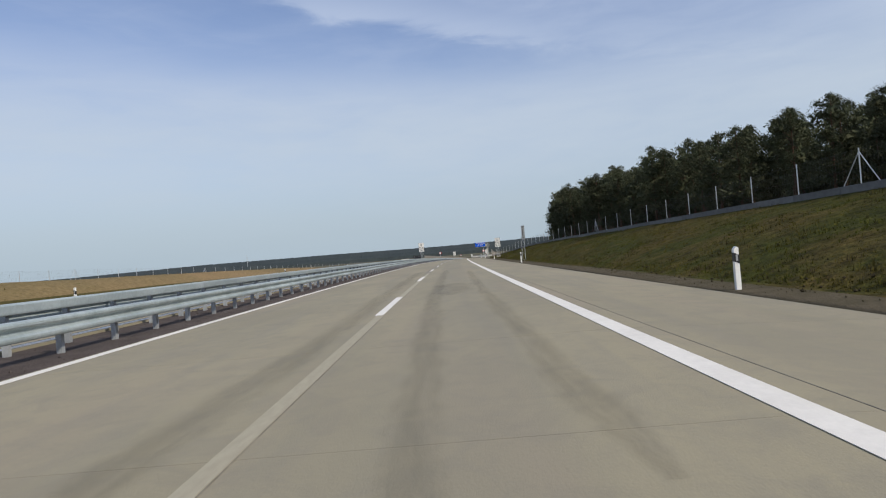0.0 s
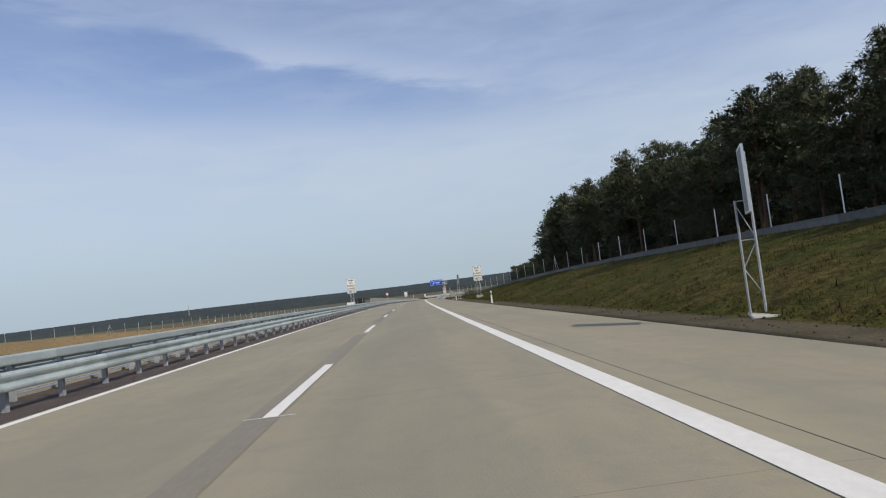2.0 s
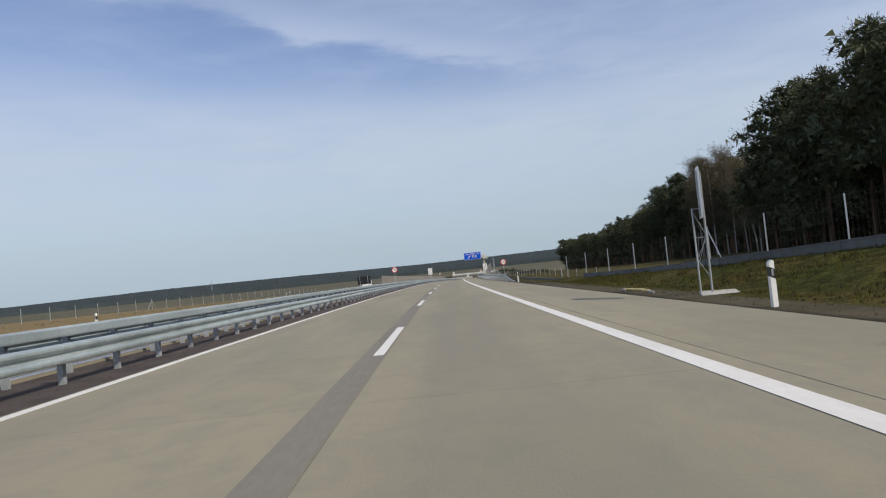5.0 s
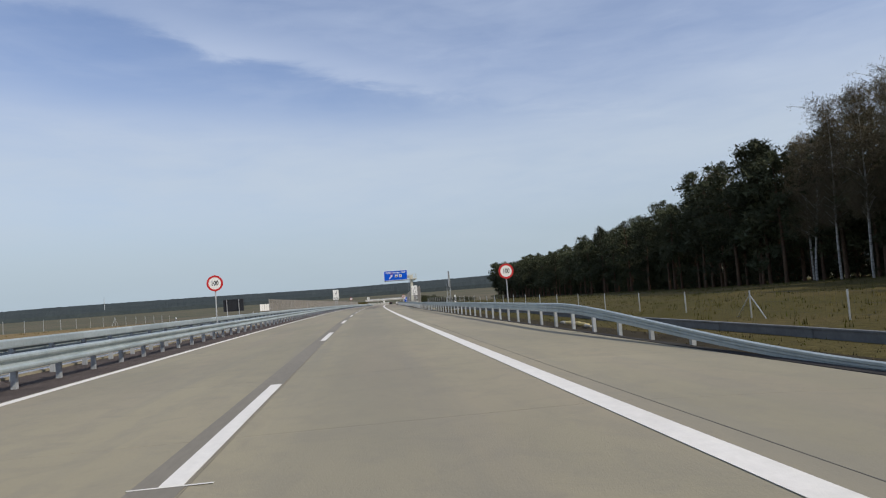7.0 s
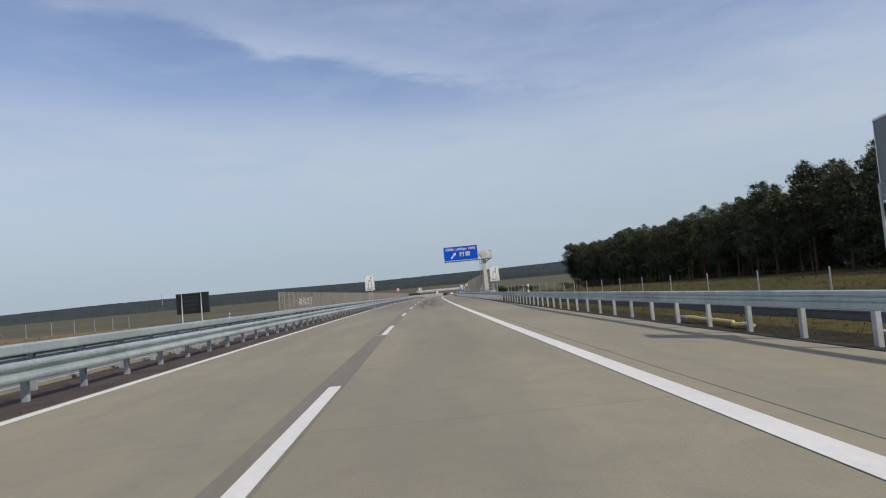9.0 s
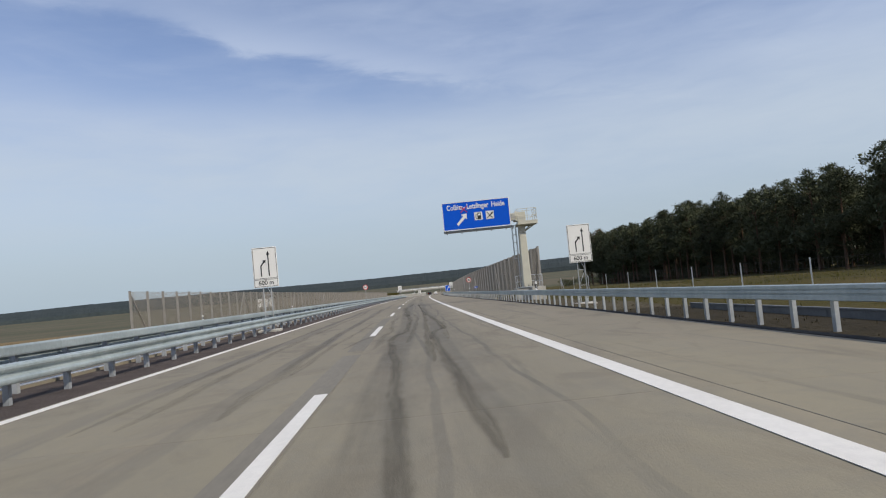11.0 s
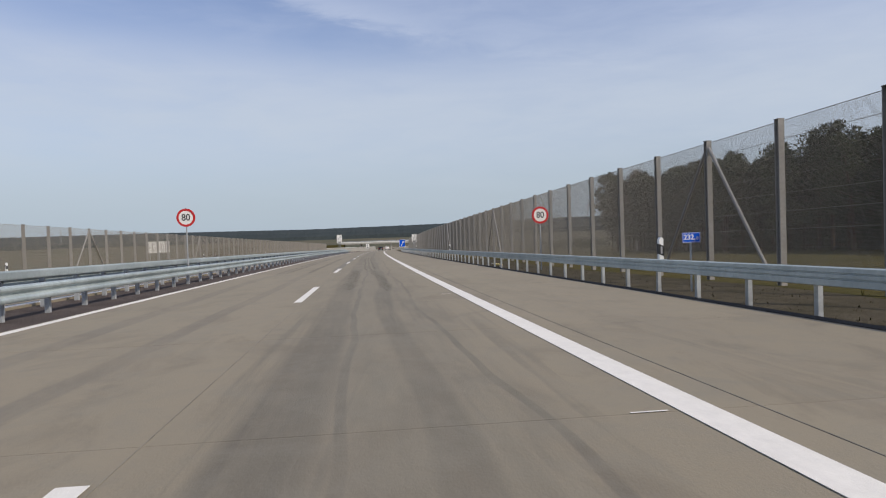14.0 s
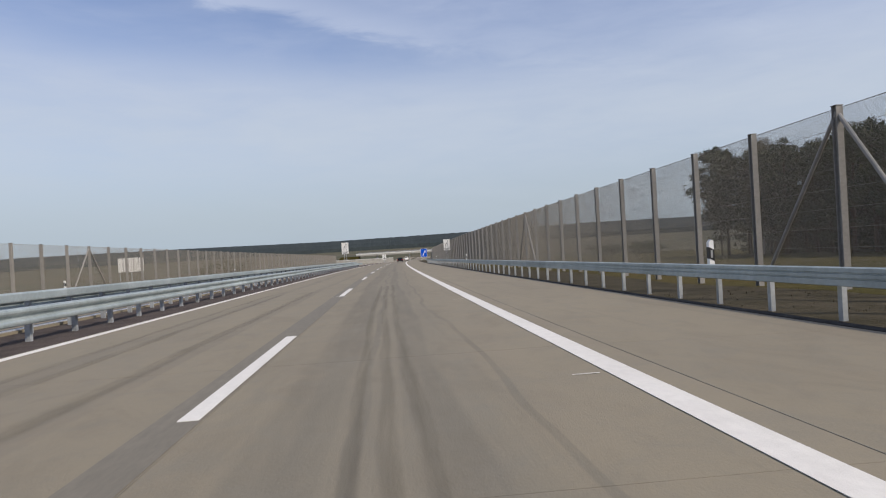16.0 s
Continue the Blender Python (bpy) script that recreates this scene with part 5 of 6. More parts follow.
def needle_pads(rng, centres, radii, count, length, width):
    """Pads of foliage: a heart of crossed twigs, and pointed sprays that stand up and out from it."""
    vs, fs = [], []
    for c, r in zip(centres, radii):
        c = np.array(c)
        out = np.array([c[0], c[1], 0.0])
        out /= np.linalg.norm(out) + 0.3
        for _ in range(44):
            k = len(vs)
            q = c + rng.normal(size=3) * np.array([0.36, 0.36, 0.24]) * r
            vs += [tuple(q + rng.normal(size=3) * r * 0.145) for _ in range(3)]
            fs.append((k, k + 1, k + 2))
        d = rng.normal(size=(count, 3))
        d[:, 2] = np.abs(d[:, 2]) * 1.2 - 0.55
        d /= np.linalg.norm(d, axis=1)[:, None]
        p = c + d * rng.uniform(0.22, 1.0, (count, 1)) * np.array([r, r, r * 0.80])
        o = d * np.array([0.9, 0.9, 0.5]) + out * 0.55 + rng.normal(size=(count, 3)) * 0.45 + np.array([0, 0, 0.32])
        o /= np.linalg.norm(o, axis=1)[:, None]
        sd = np.cross(o, rng.normal(size=(count, 3)))
        sd /= np.linalg.norm(sd, axis=1)[:, None] + 1e-9
        L = rng.uniform(0.6, 1.35, (count, 1)) * length
        for i in range(count):
            k = len(vs)
            vs += [tuple(p[i] - sd[i] * width), tuple(p[i] + sd[i] * width), tuple(p[i] + o[i] * L[i])]
            fs.append((k, k + 1, k + 2))
    return vs, fs


def pine_parts(seed, height, clear, spread, clumps, per, spray=0.30, broad=0.030):
    """Scots pine: bent trunk, limbs in loose tiers, flat pads at their ends, gaps between."""
    rng = np.random.default_rng(seed)
    vs, fs = [], []
    n = 7
    bend = rng.normal(size=2) * 0.3
    spine = lambda f: np.array([bend[0] * f * f, bend[1] * f * f, height * 0.97 * f])
    pts = [spine(i / n) - (np.array([0, 0, 0.4]) if i == 0 else 0) for i in range(n + 1)]
    tube(vs, fs, pts, [0.16 * (1 - 0.85 * i / n) + 0.02 for i in range(n + 1)])
    centres, radii = [], []
    gap_a, gap_f = rng.uniform(0, math.tau, 3), rng.uniform(0.1, 0.8, 3)
    for i in range(clumps):
        g = (i + rng.uniform(0, 1)) / clumps
        g = g ** 0.9
        f = clear + (1 - clear) * g * 0.97
        prof = 0.80 + 0.20 * g / 0.3 if g < 0.3 else max(0.30, 1 - ((g - 0.3) / 0.84) ** 2.4)
        a = i * 2.4 + rng.uniform(-0.6, 0.6)
        if any(abs(math.remainder(a - ga, math.tau)) < 0.6 and abs(g - gf) < 0.13 for ga, gf in zip(gap_a, gap_f)):
            continue
        rr = spread * prof * rng.uniform(0.30, 1.08)
        base = spine(f)
        c = base + np.array([rr * math.cos(a), rr * math.sin(a), rr * rng.uniform(-0.05, 0.5)])
        centres.append(tuple(c))
        radii.append(rng.uniform(0.55, 1.20) * (0.78 + 0.32 * prof) * spread / 2.3)
        limb(vs, fs, base - np.array([0, 0, 0.25 * rr]), c, 0.038, 0.012)
        if rr > 1.0:
            h = base + (c - base) * rng.uniform(0.45, 0.6) + rng.normal(size=3) * np.array([0.25, 0.25, 0.12])
            centres.append(tuple(h))
            radii.append(radii[-1] * rng.uniform(0.6, 0.9))
    top = spine(1.0)
    for dz, r in ((-0.35, 0.85), (0.0, 0.42)):
        centres.append((top[0], top[1], height + dz)); radii.append(r)
    for i in range(9):
        f = rng.uniform(0.10, max(clear, 0.34))
        a = rng.uniform(0, math.tau)
        L = rng.uniform(0.4, 1.5)
        limb(vs, fs, (0, 0, height * f), (L * math.cos(a), L * math.sin(a), height * f + rng.uniform(-0.3, 0.3)), 0.022, 0.006)
    lv, lf = needle_pads(rng, centres, radii, per, spray, broad)
    return (vs, fs), (lv, lf)


def pine(seed, height=11.5, clear=0.42, spread=2.3, clumps=34, per=135, spray=0.21, broad=0.025):
    (tv, tf), (lv, lf) = pine_parts(seed, height, clear, spread, clumps, per, spray, broad)
    th = thing("pine_tree", Matrix.Identity(4), "dark green pine with a bare reddish trunk at the wood's edge", "tree", "pines of the roadside wood")
    piece("trunk", data_mesh("trunk", tv, tf, BARK, smooth=True), th)
    piece("crown", data_mesh("crown", lv, lf, NEEDLES), th)
    return th


def birch(seed, height=16.0):
    """A leaning leader, rising limbs that fork, and fine hanging twigs with the first small leaves."""
    rng = np.random.default_rng(seed)
    vs, fs, tv, tf = [], [], [], []
    n = 9
    b = rng.normal(size=2) * 0.7
    spine = lambda f: np.array([b[0] * f ** 1.6 + 0.12 * math.sin(5 * f + seed), b[1] * f ** 1.6 + 0.12 * math.cos(4 * f), height * 0.95 * f])
    pts = [spine(i / n) - (np.array([0, 0, 0.4]) if i == 0 else 0) for i in range(n + 1)]
    tube(vs, fs, pts, [0.13 * (1 - 0.9 * i / n) + 0.012 for i in range(n + 1)])
    leaf_c = []
    for i in range(56):
        f = 0.30 + 0.69 * ((i + rng.uniform(0, 1)) / 56)
        a = i * 2.4 + rng.uniform(-0.6, 0.6)
        base = spine(f)
        reach = (1.0 if f > 0.5 else 0.55 + 0.9 * (f - 0.3)) * (1.12 - f) ** 0.55 * rng.uniform(2.2, 4.3)
        lift = rng.uniform(0.45, 1.0)
        knee = base + np.array([math.cos(a), math.sin(a), lift * 1.3]) * reach * 0.5
        tip = knee + np.array([math.cos(a + rng.normal() * 0.4), math.sin(a + rng.normal() * 0.4), lift * 0.7]) * reach * 0.5
        r = 0.018 + 0.028 * (1 - f)
        limb(vs if f < 0.55 else tv, fs if f < 0.55 else tf, base, knee, r, r * 0.7)
        limb(tv, tf, knee, tip, r * 0.7, 0.010)
        for _ in range(24):
            k = rng.uniform(0.15, 2.0)
            q = base + (knee - base) * k if k < 1 else knee + (tip - knee) * (k - 1)
            m_ = q + rng.normal(size=3) * np.array([0.42, 0.42, 0.30]) + np.array([0, 0, 0.12])
            e = m_ + np.array([rng.normal() * 0.25, rng.normal() * 0.25, rng.uniform(-0.8, 0.15)])
            limb(tv, tf, q, m_, 0.013, 0.010)
            limb(tv, tf, m_, e, 0.010, 0.006)
            leaf_c += [m_, e]
    lv, lf = tufts(rng, leaf_c, [0.36] * len(leaf_c), 6, 0.22, 0.020, -0.2)
    th = thing("birch_tree", Matrix.Identity(4), "tall twiggy birch with pale bark, barely in leaf", "tree", "birches of the roadside wood")
    piece("trunk", data_mesh("trunk", vs, fs, BIRCH_BARK, smooth=True), th)
    piece("branchwork", data_mesh("branchwork", tv, tf, TWIGS), th)
    piece("foliage", data_mesh("foliage", lv, lf, LEAVES), th)
    return th


def plant_all(kinds, places):
    """Stands each place's kind there: the first use moves the original, later ones copy it."""
    used = set()
    for i, (kind, m) in enumerate(places):
        src = kinds[kind]
        if kind in used:
            copy_thing(src, m @ Matrix.Diagonal((*(1 / c for c in src.scale), 1)))
        else:
            src.matrix_basis = m
            used.add(kind)


rnd = random.Random(11)


def wood_edge(s):
    """Front of the wood, metres right of the lane line."""
    return float(np.interp(s, [-40, 100, 135, 150, 165, 180, 195, 210, 225, 245, 262, 280, 330, 400, 480, 571], [24.5, 23.5, 23.6, 25.2, 27.2, 29.0, 30.9, 32.7, 34.6, 39.0, 43.5, 46.5, 49.0, 53.0, 58.0, 63.0]))


kinds = {
    "a": pine(1, 11.2, 0.28, 2.5), "b": pine(2, 10.4, 0.20, 2.3), "c": pine(3, 11.4, 0.34, 2.7),
    "d": pine(4, 10.3, 0.14, 2.4), "e": pine(5, 11.4, 0.38, 2.3), "f": pine(6, 10.6, 0.10, 2.7),
    "g": pine(11, 11.2, 0.26, 2.5, 30, 84, 0.25, 0.036), "h": pine(12, 10.6, 0.20, 2.4, 30, 84, 0.25, 0.036), "i": pine(13, 11.8, 0.34, 2.6, 30, 84, 0.25, 0.036), "j": pine(14, 10.9, 0.16, 2.6, 30, 84, 0.25, 0.036),
    "t": pine(10, 17.2, 0.30, 3.9, 52, 210, 0.28, 0.036), "x": birch(7, 17.5), "y": birch(8, 15.5), "w": birch(9, 16.5),
}
places = []


def tree_at(kind, s, u, size=1.0):
    z = far_z(s, u, ground_z(s, u)) - 0.1
    places.append((kind, at(s, u, z, rnd.uniform(0, 360), size)))


def bank_size(s):
    """The wood on the bank grows taller along the way."""
    return float(np.interp(s, [-10, 40, 57, 75, 90, 105, 120, 150, 165, 180, 195, 210, 224], [0.50, 0.53, 0.60, 0.70, 0.75, 0.78, 0.82, 0.90, 0.99, 1.12, 1.22, 1.30, 1.33]))


def meadow_size(s):
    """The wood behind the meadow: tall by the birches, lower further on, tall again at its end."""
    return float(np.interp(s, [228, 290, 320, 350, 425, 455, 520, 560], [1.12, 1.18, 1.16, 1.18, 1.15, 1.24, 1.38, 1.60]))


# along the bank
s = -6.0
while s < 224:
    e = wood_edge(s)
    even = 0.5 if s < 80 else 1.0
    for row, du in enumerate((0.5, 4.2)):
        tree_at(rnd.choice("bbddffa" if s < 110 else "abcdef"), s + rnd.uniform(-1.2, 1.2), e + du + rnd.uniform(-1.2, 1.2), (0.98 + even * rnd.uniform(-0.12, 0.12)) * bank_size(s) * (1 + 0.04 * row))
    s += 3.1
# behind the meadow
for s_, u_, k_, f_ in ((277, 46.5, "x", 1.0), (282, 47.5, "y", 0.98), (271, 45.0, "w", 1.04), (264, 43.8, "y", 1.02), (258, 44.5, "x", 0.88), (286, 50, "w", 0.98), (272, 49, "x", 1.06), (251, 43, "w", 0.82), (246, 42, "y", 0.82), (240, 40, "x", 0.70),
                       (138, 24.6, "w", 0.5), (166, 27.4, "y", 0.80), (293.3, 48.5, "t", 1.0), (571, 62.0, "t", 1.15), (290, 51.5, "g", 1.42), (297.5, 47.8, "i", 1.34), (310, 51.0, "i", 1.42), (305.5, 50.0, "w", 1.0), (313.5, 51.5, "g", 1.34), (302, 48.5, "j", 1.26), (288, 48, "h", 1.36), (281, 50, "g", 1.4), (275, 49.5, "i", 1.35), (267, 48, "j", 1.4), (260, 47, "g", 1.4), (561, 64.5, "y", 1.25)):
    tree_at(k_, s_, u_, f_)
s = 228.0
while s < 574:
    e = wood_edge(s)
    for row, du in enumerate((1.5, 6.0)):
        near = s < 290
        tree_at(rnd.choice("ghij"), s + rnd.uniform(-1.5, 1.5), e + du + (3.0 if near else 0.0) + rnd.uniform(-1.5, 1.5), meadow_size(s) * rnd.uniform(0.88, 1.10))
    s += 3.9 if near else 4.4
plant_all(kinds, places)


def deep_wood():
    """The wood behind its edge: the same pines, too many to count."""
    tvs, tfs, lvs, lfs = [], [], [], []
    protos = [pine_parts(20 + i, 10.2, 0.01, 2.8, 22, 14, 0.5, 0.10) for i in range(4)]

    def add(dst_v, dst_f, v, f, m):
        k = len(dst_v)
        a = np.array(v) @ np.array(m.to_3x3()).T + np.array(m.translation)
        dst_v.extend(map(tuple, a))
        dst_f.extend([tuple(i + k for i in q) for q in f])

    s = -8.0
    while s < 572:
        e = wood_edge(s)
        for du in ((7.0, 12.5, 18, 24) if s < 226 else (10.5, 15.0, 20.0)):
            ss, uu = s + rnd.uniform(-1.5, 1.5), e + du + rnd.uniform(-1.5, 1.5)
            (tv, tf), (lv, lf) = rnd.choice(protos)
            m = at(ss, uu, far_z(ss, uu, ground_z(ss, uu)) - 0.1, rnd.uniform(0, 360), rnd.uniform(1.04, 1.16) * 0.93 * (bank_size(s) if s < 226 else meadow_size(s)))
            add(tvs, tfs, tv, tf, m)
            add(lvs, lfs, lv, lf, m)
        for du in (3.4, 6.5, 9.5):
            ss, uu = s + rnd.uniform(-2, 2), e + du + rnd.uniform(-1.2, 1.2) + (3.0 if 226 < s < 290 else 0.0)
            (tv, tf), (lv, lf) = rnd.choice(protos)
            m = at(ss, uu, far_z(ss, uu, ground_z(ss, uu)) - 0.2, rnd.uniform(0, 360), rnd.uniform(0.30, 0.48)) @ Matrix.Diagonal((1.25, 1.25, 1.0, 1.0))
            add(lvs, lfs, lv, lf, m)
        s += 4.3
    th = tagged(new("deep_wood", data_mesh("deep_wood", tvs, tfs, BARK)), "dense dark pine wood behind its front trees", "forest", kind="stuff")
    piece("crowns", data_mesh("crowns", lvs, lfs, NEEDLES), th)


deep_wood()


def bush(seed, r):
    rng = np.random.default_rng(seed)
    c = [tuple(rng.normal(size=3) * np.array([r * 0.5, r * 0.5, r * 0.2]) + np.array([0, 0, r * 0.5])) for _ in range(26)]
    v, f = tufts(rng, c, [r * 0.35] * 26, 60, r * 0.16, r * 0.03)
    th = thing("bush", Matrix.Identity(4), "rounded dark bush in the open fields", "bush", "bushes in the fields")
    piece("foliage", data_mesh("foliage", v, f, NEEDLES), th)
    sv, sf = [], []
    for _ in range(7):
        a = rng.uniform(0, math.tau)
        limb(sv, sf, (0, 0, -0.3), (math.cos(a) * r * 0.4, math.sin(a) * r * 0.4, r * 0.7), 0.06, 0.02)
    piece("stems", data_mesh("stems", sv, sf, BARK), th)
    return th


bushes = {"p": bush(31, 4.0), "q": bush(32, 5.0)}
bush_places = []
for s_, u_, f_ in ((690, 88, 1.2), (700, 96, 1.0), (712, 80, 0.9), (735, 104, 1.3), (748, 95, 1.2), (640, 120, 1.0), (655, 128, 1.2), (760, 60, 1.0), (775, 30, 1.2), (770, 38, 1.4), (768, 48, 1.1), (785, 26, 1.5),
                   (700, -60, 1.2), (720, -75, 1.4), (760, -52, 1.2)):
    z_ = far_z(s_, u_, ground_z(s_, u_))
    bush_places.append((rnd.choice("pq"), at(s_, u_, z_, rnd.uniform(0, 360), f_)))
plant_all(bushes, bush_places)


# ======== grass ========
def grass_tufts():
    """Blades and dry stalks on the bank, the verges and the meadow."""
    rng = np.random.default_rng(3)
    vs, fs, fm = [], [], []

    def tuft(s, u, size, blades, kind=0):
        z = ground_z(s, u)
        p = np.array(W(s, u, z - 0.02))
        for _ in range(blades):
            a = rng.uniform(0, math.tau)
            lean = rng.uniform(0.1, 0.7)
            L = size * rng.uniform(0.5, 1.2)
            o = p + np.array([rng.normal() * size * 0.5, rng.normal() * size * 0.5, 0])
            w = 0.012 + 0.02 * size
            k = len(vs)
            vs.extend([tuple(o + np.array([-w * math.sin(a), w * math.cos(a), 0])), tuple(o - np.array([-w * math.sin(a), w * math.cos(a), 0])),
                       tuple(o + np.array([math.cos(a) * lean * L, math.sin(a) * lean * L, L]))])
            fs.append((k, k + 1, k + 2))
            fm.append(kind)

    for _ in range(30000):
        s = rng.uniform(5, 205)
        cu = bank_crest(s)[0]
        u = 9.5 + (cu - 9.6) * rng.uniform(0, 1) ** 0.9
        tuft(s, u, rng.uniform(0.03, 0.085), 4)
    for _ in range(9000):
        s = rng.uniform(5, 205)
        cu = bank_crest(s)[0]
        u = 9.7 + (cu - 9.9) * rng.uniform(0, 1)
        if noise.noise((s * 0.35, u * 0.5, 5.0)) + 0.3 * (1 - (u - 9.7) / (cu - 9.7)) > 0.12:
            tuft(s, u, rng.uniform(0.08, 0.20), 6, 0 if rng.random() < 0.65 else 1)
    for _ in range(9000):
        s = rng.uniform(5, 215)
        tuft(s, 9.5 + abs(rng.normal()) * 0.6, rng.uniform(0.03, 0.07), 4)
    for _ in range(13000):
        s = rng.uniform(205, 470)
        u = rng.uniform(8.7, 13.2)
        if s > 330 and rng.random() < 0.75:
            continue
        tuft(s, u, rng.uniform(0.03, 0.09), 3, 0 if s < 330 and u > 9.6 and rng.random() < 0.5 else 1)
    for _ in range(5200):
        s = rng.uniform(212, 420)
        u = rng.uniform(12.0, 44)
        tuft(s, u, rng.uniform(0.08, 0.26), 5)
    for _ in range(900):
        s = rng.uniform(20, 400)
        u = rng.uniform(-40, -24)
        tuft(s, u, rng.uniform(0.08, 0.2), 5)
    tagged(new("grass", data_mesh("grass", vs, fs, [BLADES, DRY_BLADES], fm)), "short patchy spring grass with dry straw-coloured blades", "grass", kind="stuff")


grass_tufts()


def stones():
    """Loose gravel and clods on the verge and the reservation."""
    rng = np.random.default_rng(9)
    vs, fs, fm = [], [], []
    base = np.array([(1, 0, 0), (-1, 0, 0), (0, 1, 0), (0, -1, 0), (0, 0, 1), (0, 0, -1)], float)
    tri = [(0, 2, 4), (2, 1, 4), (1, 3, 4), (3, 0, 4), (2, 0, 5), (1, 2, 5), (3, 1, 5), (0, 3, 5)]
    for i in range(4900):
        s = rng.uniform(8, 300)
        u = rng.uniform(8.3, 9.6) if i % 2 else rng.uniform(-8.1, -5.0)
        r = rng.uniform(0.008, 0.032)
        if i >= 4200:
            s = rng.uniform(8, 205)
            u = 8.9 + abs(rng.normal()) * 1.1
            r = rng.uniform(0.02, 0.055)
        q = np.array(W(s, u, ground_z(s, u) + r * 0.3))
        k = len(vs)
        vs.extend(map(tuple, base * r * rng.uniform(0.6, 1.3, (6, 1)) + q))
        fs.extend([tuple(a + k for a in t) for t in tri])
        fm.extend([(0 if i % 2 else 1) if i < 4200 else 2] * len(tri))
    tagged(new("loose_stones", data_mesh("loose_stones", vs, fs, [SAND, GRAVEL, DIRT], fm)), "loose gravel and clods along the road's edges", "gravel", kind="stuff")


stones()


# ======== loose things ========
def hose(s, u, length, seed):
    rng = random.Random(seed)
    th = thing("sand_hose", at(s, u, 0), "slack yellow drainage hose lying by the guard rail", "hose", "yellow hoses by the rail")
    pts = []
    for i in range(9):
        f = i / 8
        pts.append(Vector((rng.uniform(-0.08, 0.08) + 0.2 * math.sin(f * 3), f * length, -0.13 + 0.02 * rng.random())))
    hv, hf = [], []
    for i, p in enumerate(pts):
        r = 0.060 * rng.uniform(0.85, 1.1) if 0 < i < 8 else 0.045
        hv += [(p.x + r * math.cos(k * math.tau / 8), p.y, p.z + r * math.sin(k * math.tau / 8)) for k in range(8)]
    for i in range(8):
        for k in range(8):
            q = (k + 1) % 8
            hf.append((i * 8 + k, i * 8 + q, i * 8 + 8 + q, i * 8 + 8 + k))
    piece("hose_body", data_mesh("hose_body", hv, hf, YELLOW, smooth=True), th)
    part("tied_end", rod(bmesh.new(), pts[0] + Vector((0.0, 0.12, 0)), pts[0] + Vector((0.05, -0.3, 0.0)), 0.062, 8, 0.035), CONCRETE, th, "sandy grey tied end")
    part("tied_end", rod(bmesh.new(), pts[-1] - Vector((0.0, 0.12, 0)), pts[-1] + Vector((-0.05, 0.3, 0.0)), 0.062, 8, 0.035), CONCRETE, th, "sandy grey tied end")


for _s, _u, _l, _k in ((239.5, 8.75, 2.6, 1), (288.1, 8.40, 3.4, 2), (393.0, 9.3, 2.6, 3), (443.0, 9.2, 2.8, 4), (182.0, 8.5, 3.0, 5)):
    hose(_s, _u, _l, _k)


def car(s, u, label, paint, tall=1.0):
    """A hatchback seen from behind."""
    th = thing("car", at(s, u, 0.0), label, "car")
    w = 0.88
    side = [(-2.1, 0.32), (2.05, 0.30), (2.1, 0.62), (1.95, 0.82), (0.95, 0.98), (0.25, 1.44 * tall), (-1.55, 1.50 * tall), (-2.0, 1.05), (-2.12, 0.75)]
    bm = bmesh.new()
    rings = []
    for x, f in ((-w, 0.0), (-w * 0.97, 1.0), (w * 0.97, 1.0), (w, 0.0)):
        rings.append([bm.verts.new(((x if z < 1.0 else x * 0.84), y, z)) for y, z in side])
    bm.faces.new(rings[0])
    bm.faces.new(list(reversed(rings[-1])))
    for a, b in zip(rings[:-1], rings[1:]):
        for i in range(len(side)):
            j = (i + 1) % len(side)
            bm.faces.new((a[i], a[j], b[j], b[i]))
    bmesh.ops.bevel(bm, geom=[e for e in bm.edges if abs(e.verts[0].co.x - e.verts[1].co.x) < 0.2], offset=0.04, segments=2, affect="EDGES")
    part("body", bm, paint, th)
    part("rear_window", boxes((-0.62, 0.62, -0.012, 0.012, -0.19, 0.19), bevel=0.01), CAR_GLASS, th, "dark rear window", Matrix.Translation((0, -1.80, 1.27 * tall)) @ Matrix.Rotation(radians(-43), 4, "X"))
    for x in (-1, 1):
        part("side_window", boxes((-0.01, 0.01, -1.1, 0.35, 1.03, 1.34 * tall), bevel=0.008), CAR_GLASS, th, m=Matrix.Translation((x * 0.80, 0, 0)) @ Matrix.Rotation(radians(-x * 7), 4, "Y"))
        part("tail_lamp", boxes((x * 0.72 - 0.12, x * 0.72 + 0.12, -2.13, -2.02, 0.72, 1.02), bevel=0.02), LAMP_RED, th, "red tail lamp")
        part("mirror", boxes((x * 0.98 - 0.09, x * 0.98 + 0.09, 0.72, 0.86, 0.95, 1.08), bevel=0.03), paint, th)
        for y in (-1.28, 1.32):
            wh = part("wheel", disc(0.32, -0.11, 0.11, 24), RUBBER, th, "black tyre", Matrix.Translation((x * 0.78, y, 0.32)) @ Matrix.Rotation(math.pi / 2, 4, "Z"))
            part("rim", disc(0.20, -0.118, 0.118, 16), ALU, wh, "alloy rim")
    part("bumper", boxes((-0.84, 0.84, -2.2, -2.05, 0.34, 0.62), bevel=0.04), RUBBER, th, "dark rear bumper")
    part("number_plate", boxes((-0.26, 0.26, -2.16, -2.125, 0.74, 0.85), bevel=0.004), WHITE, th, "white number plate")
    part("plate_bar", boxes((-0.2, 0.2, -2.168, -2.158, 0.77, 0.82)), BLACK, th)
    return th


car(668, 1.75, "dark blue hatchback driving on the pale concrete carriageway", CAR_PAINT)
car(770, 1.9, "white van driving on the pale concrete carriageway", WHITE, 1.35)


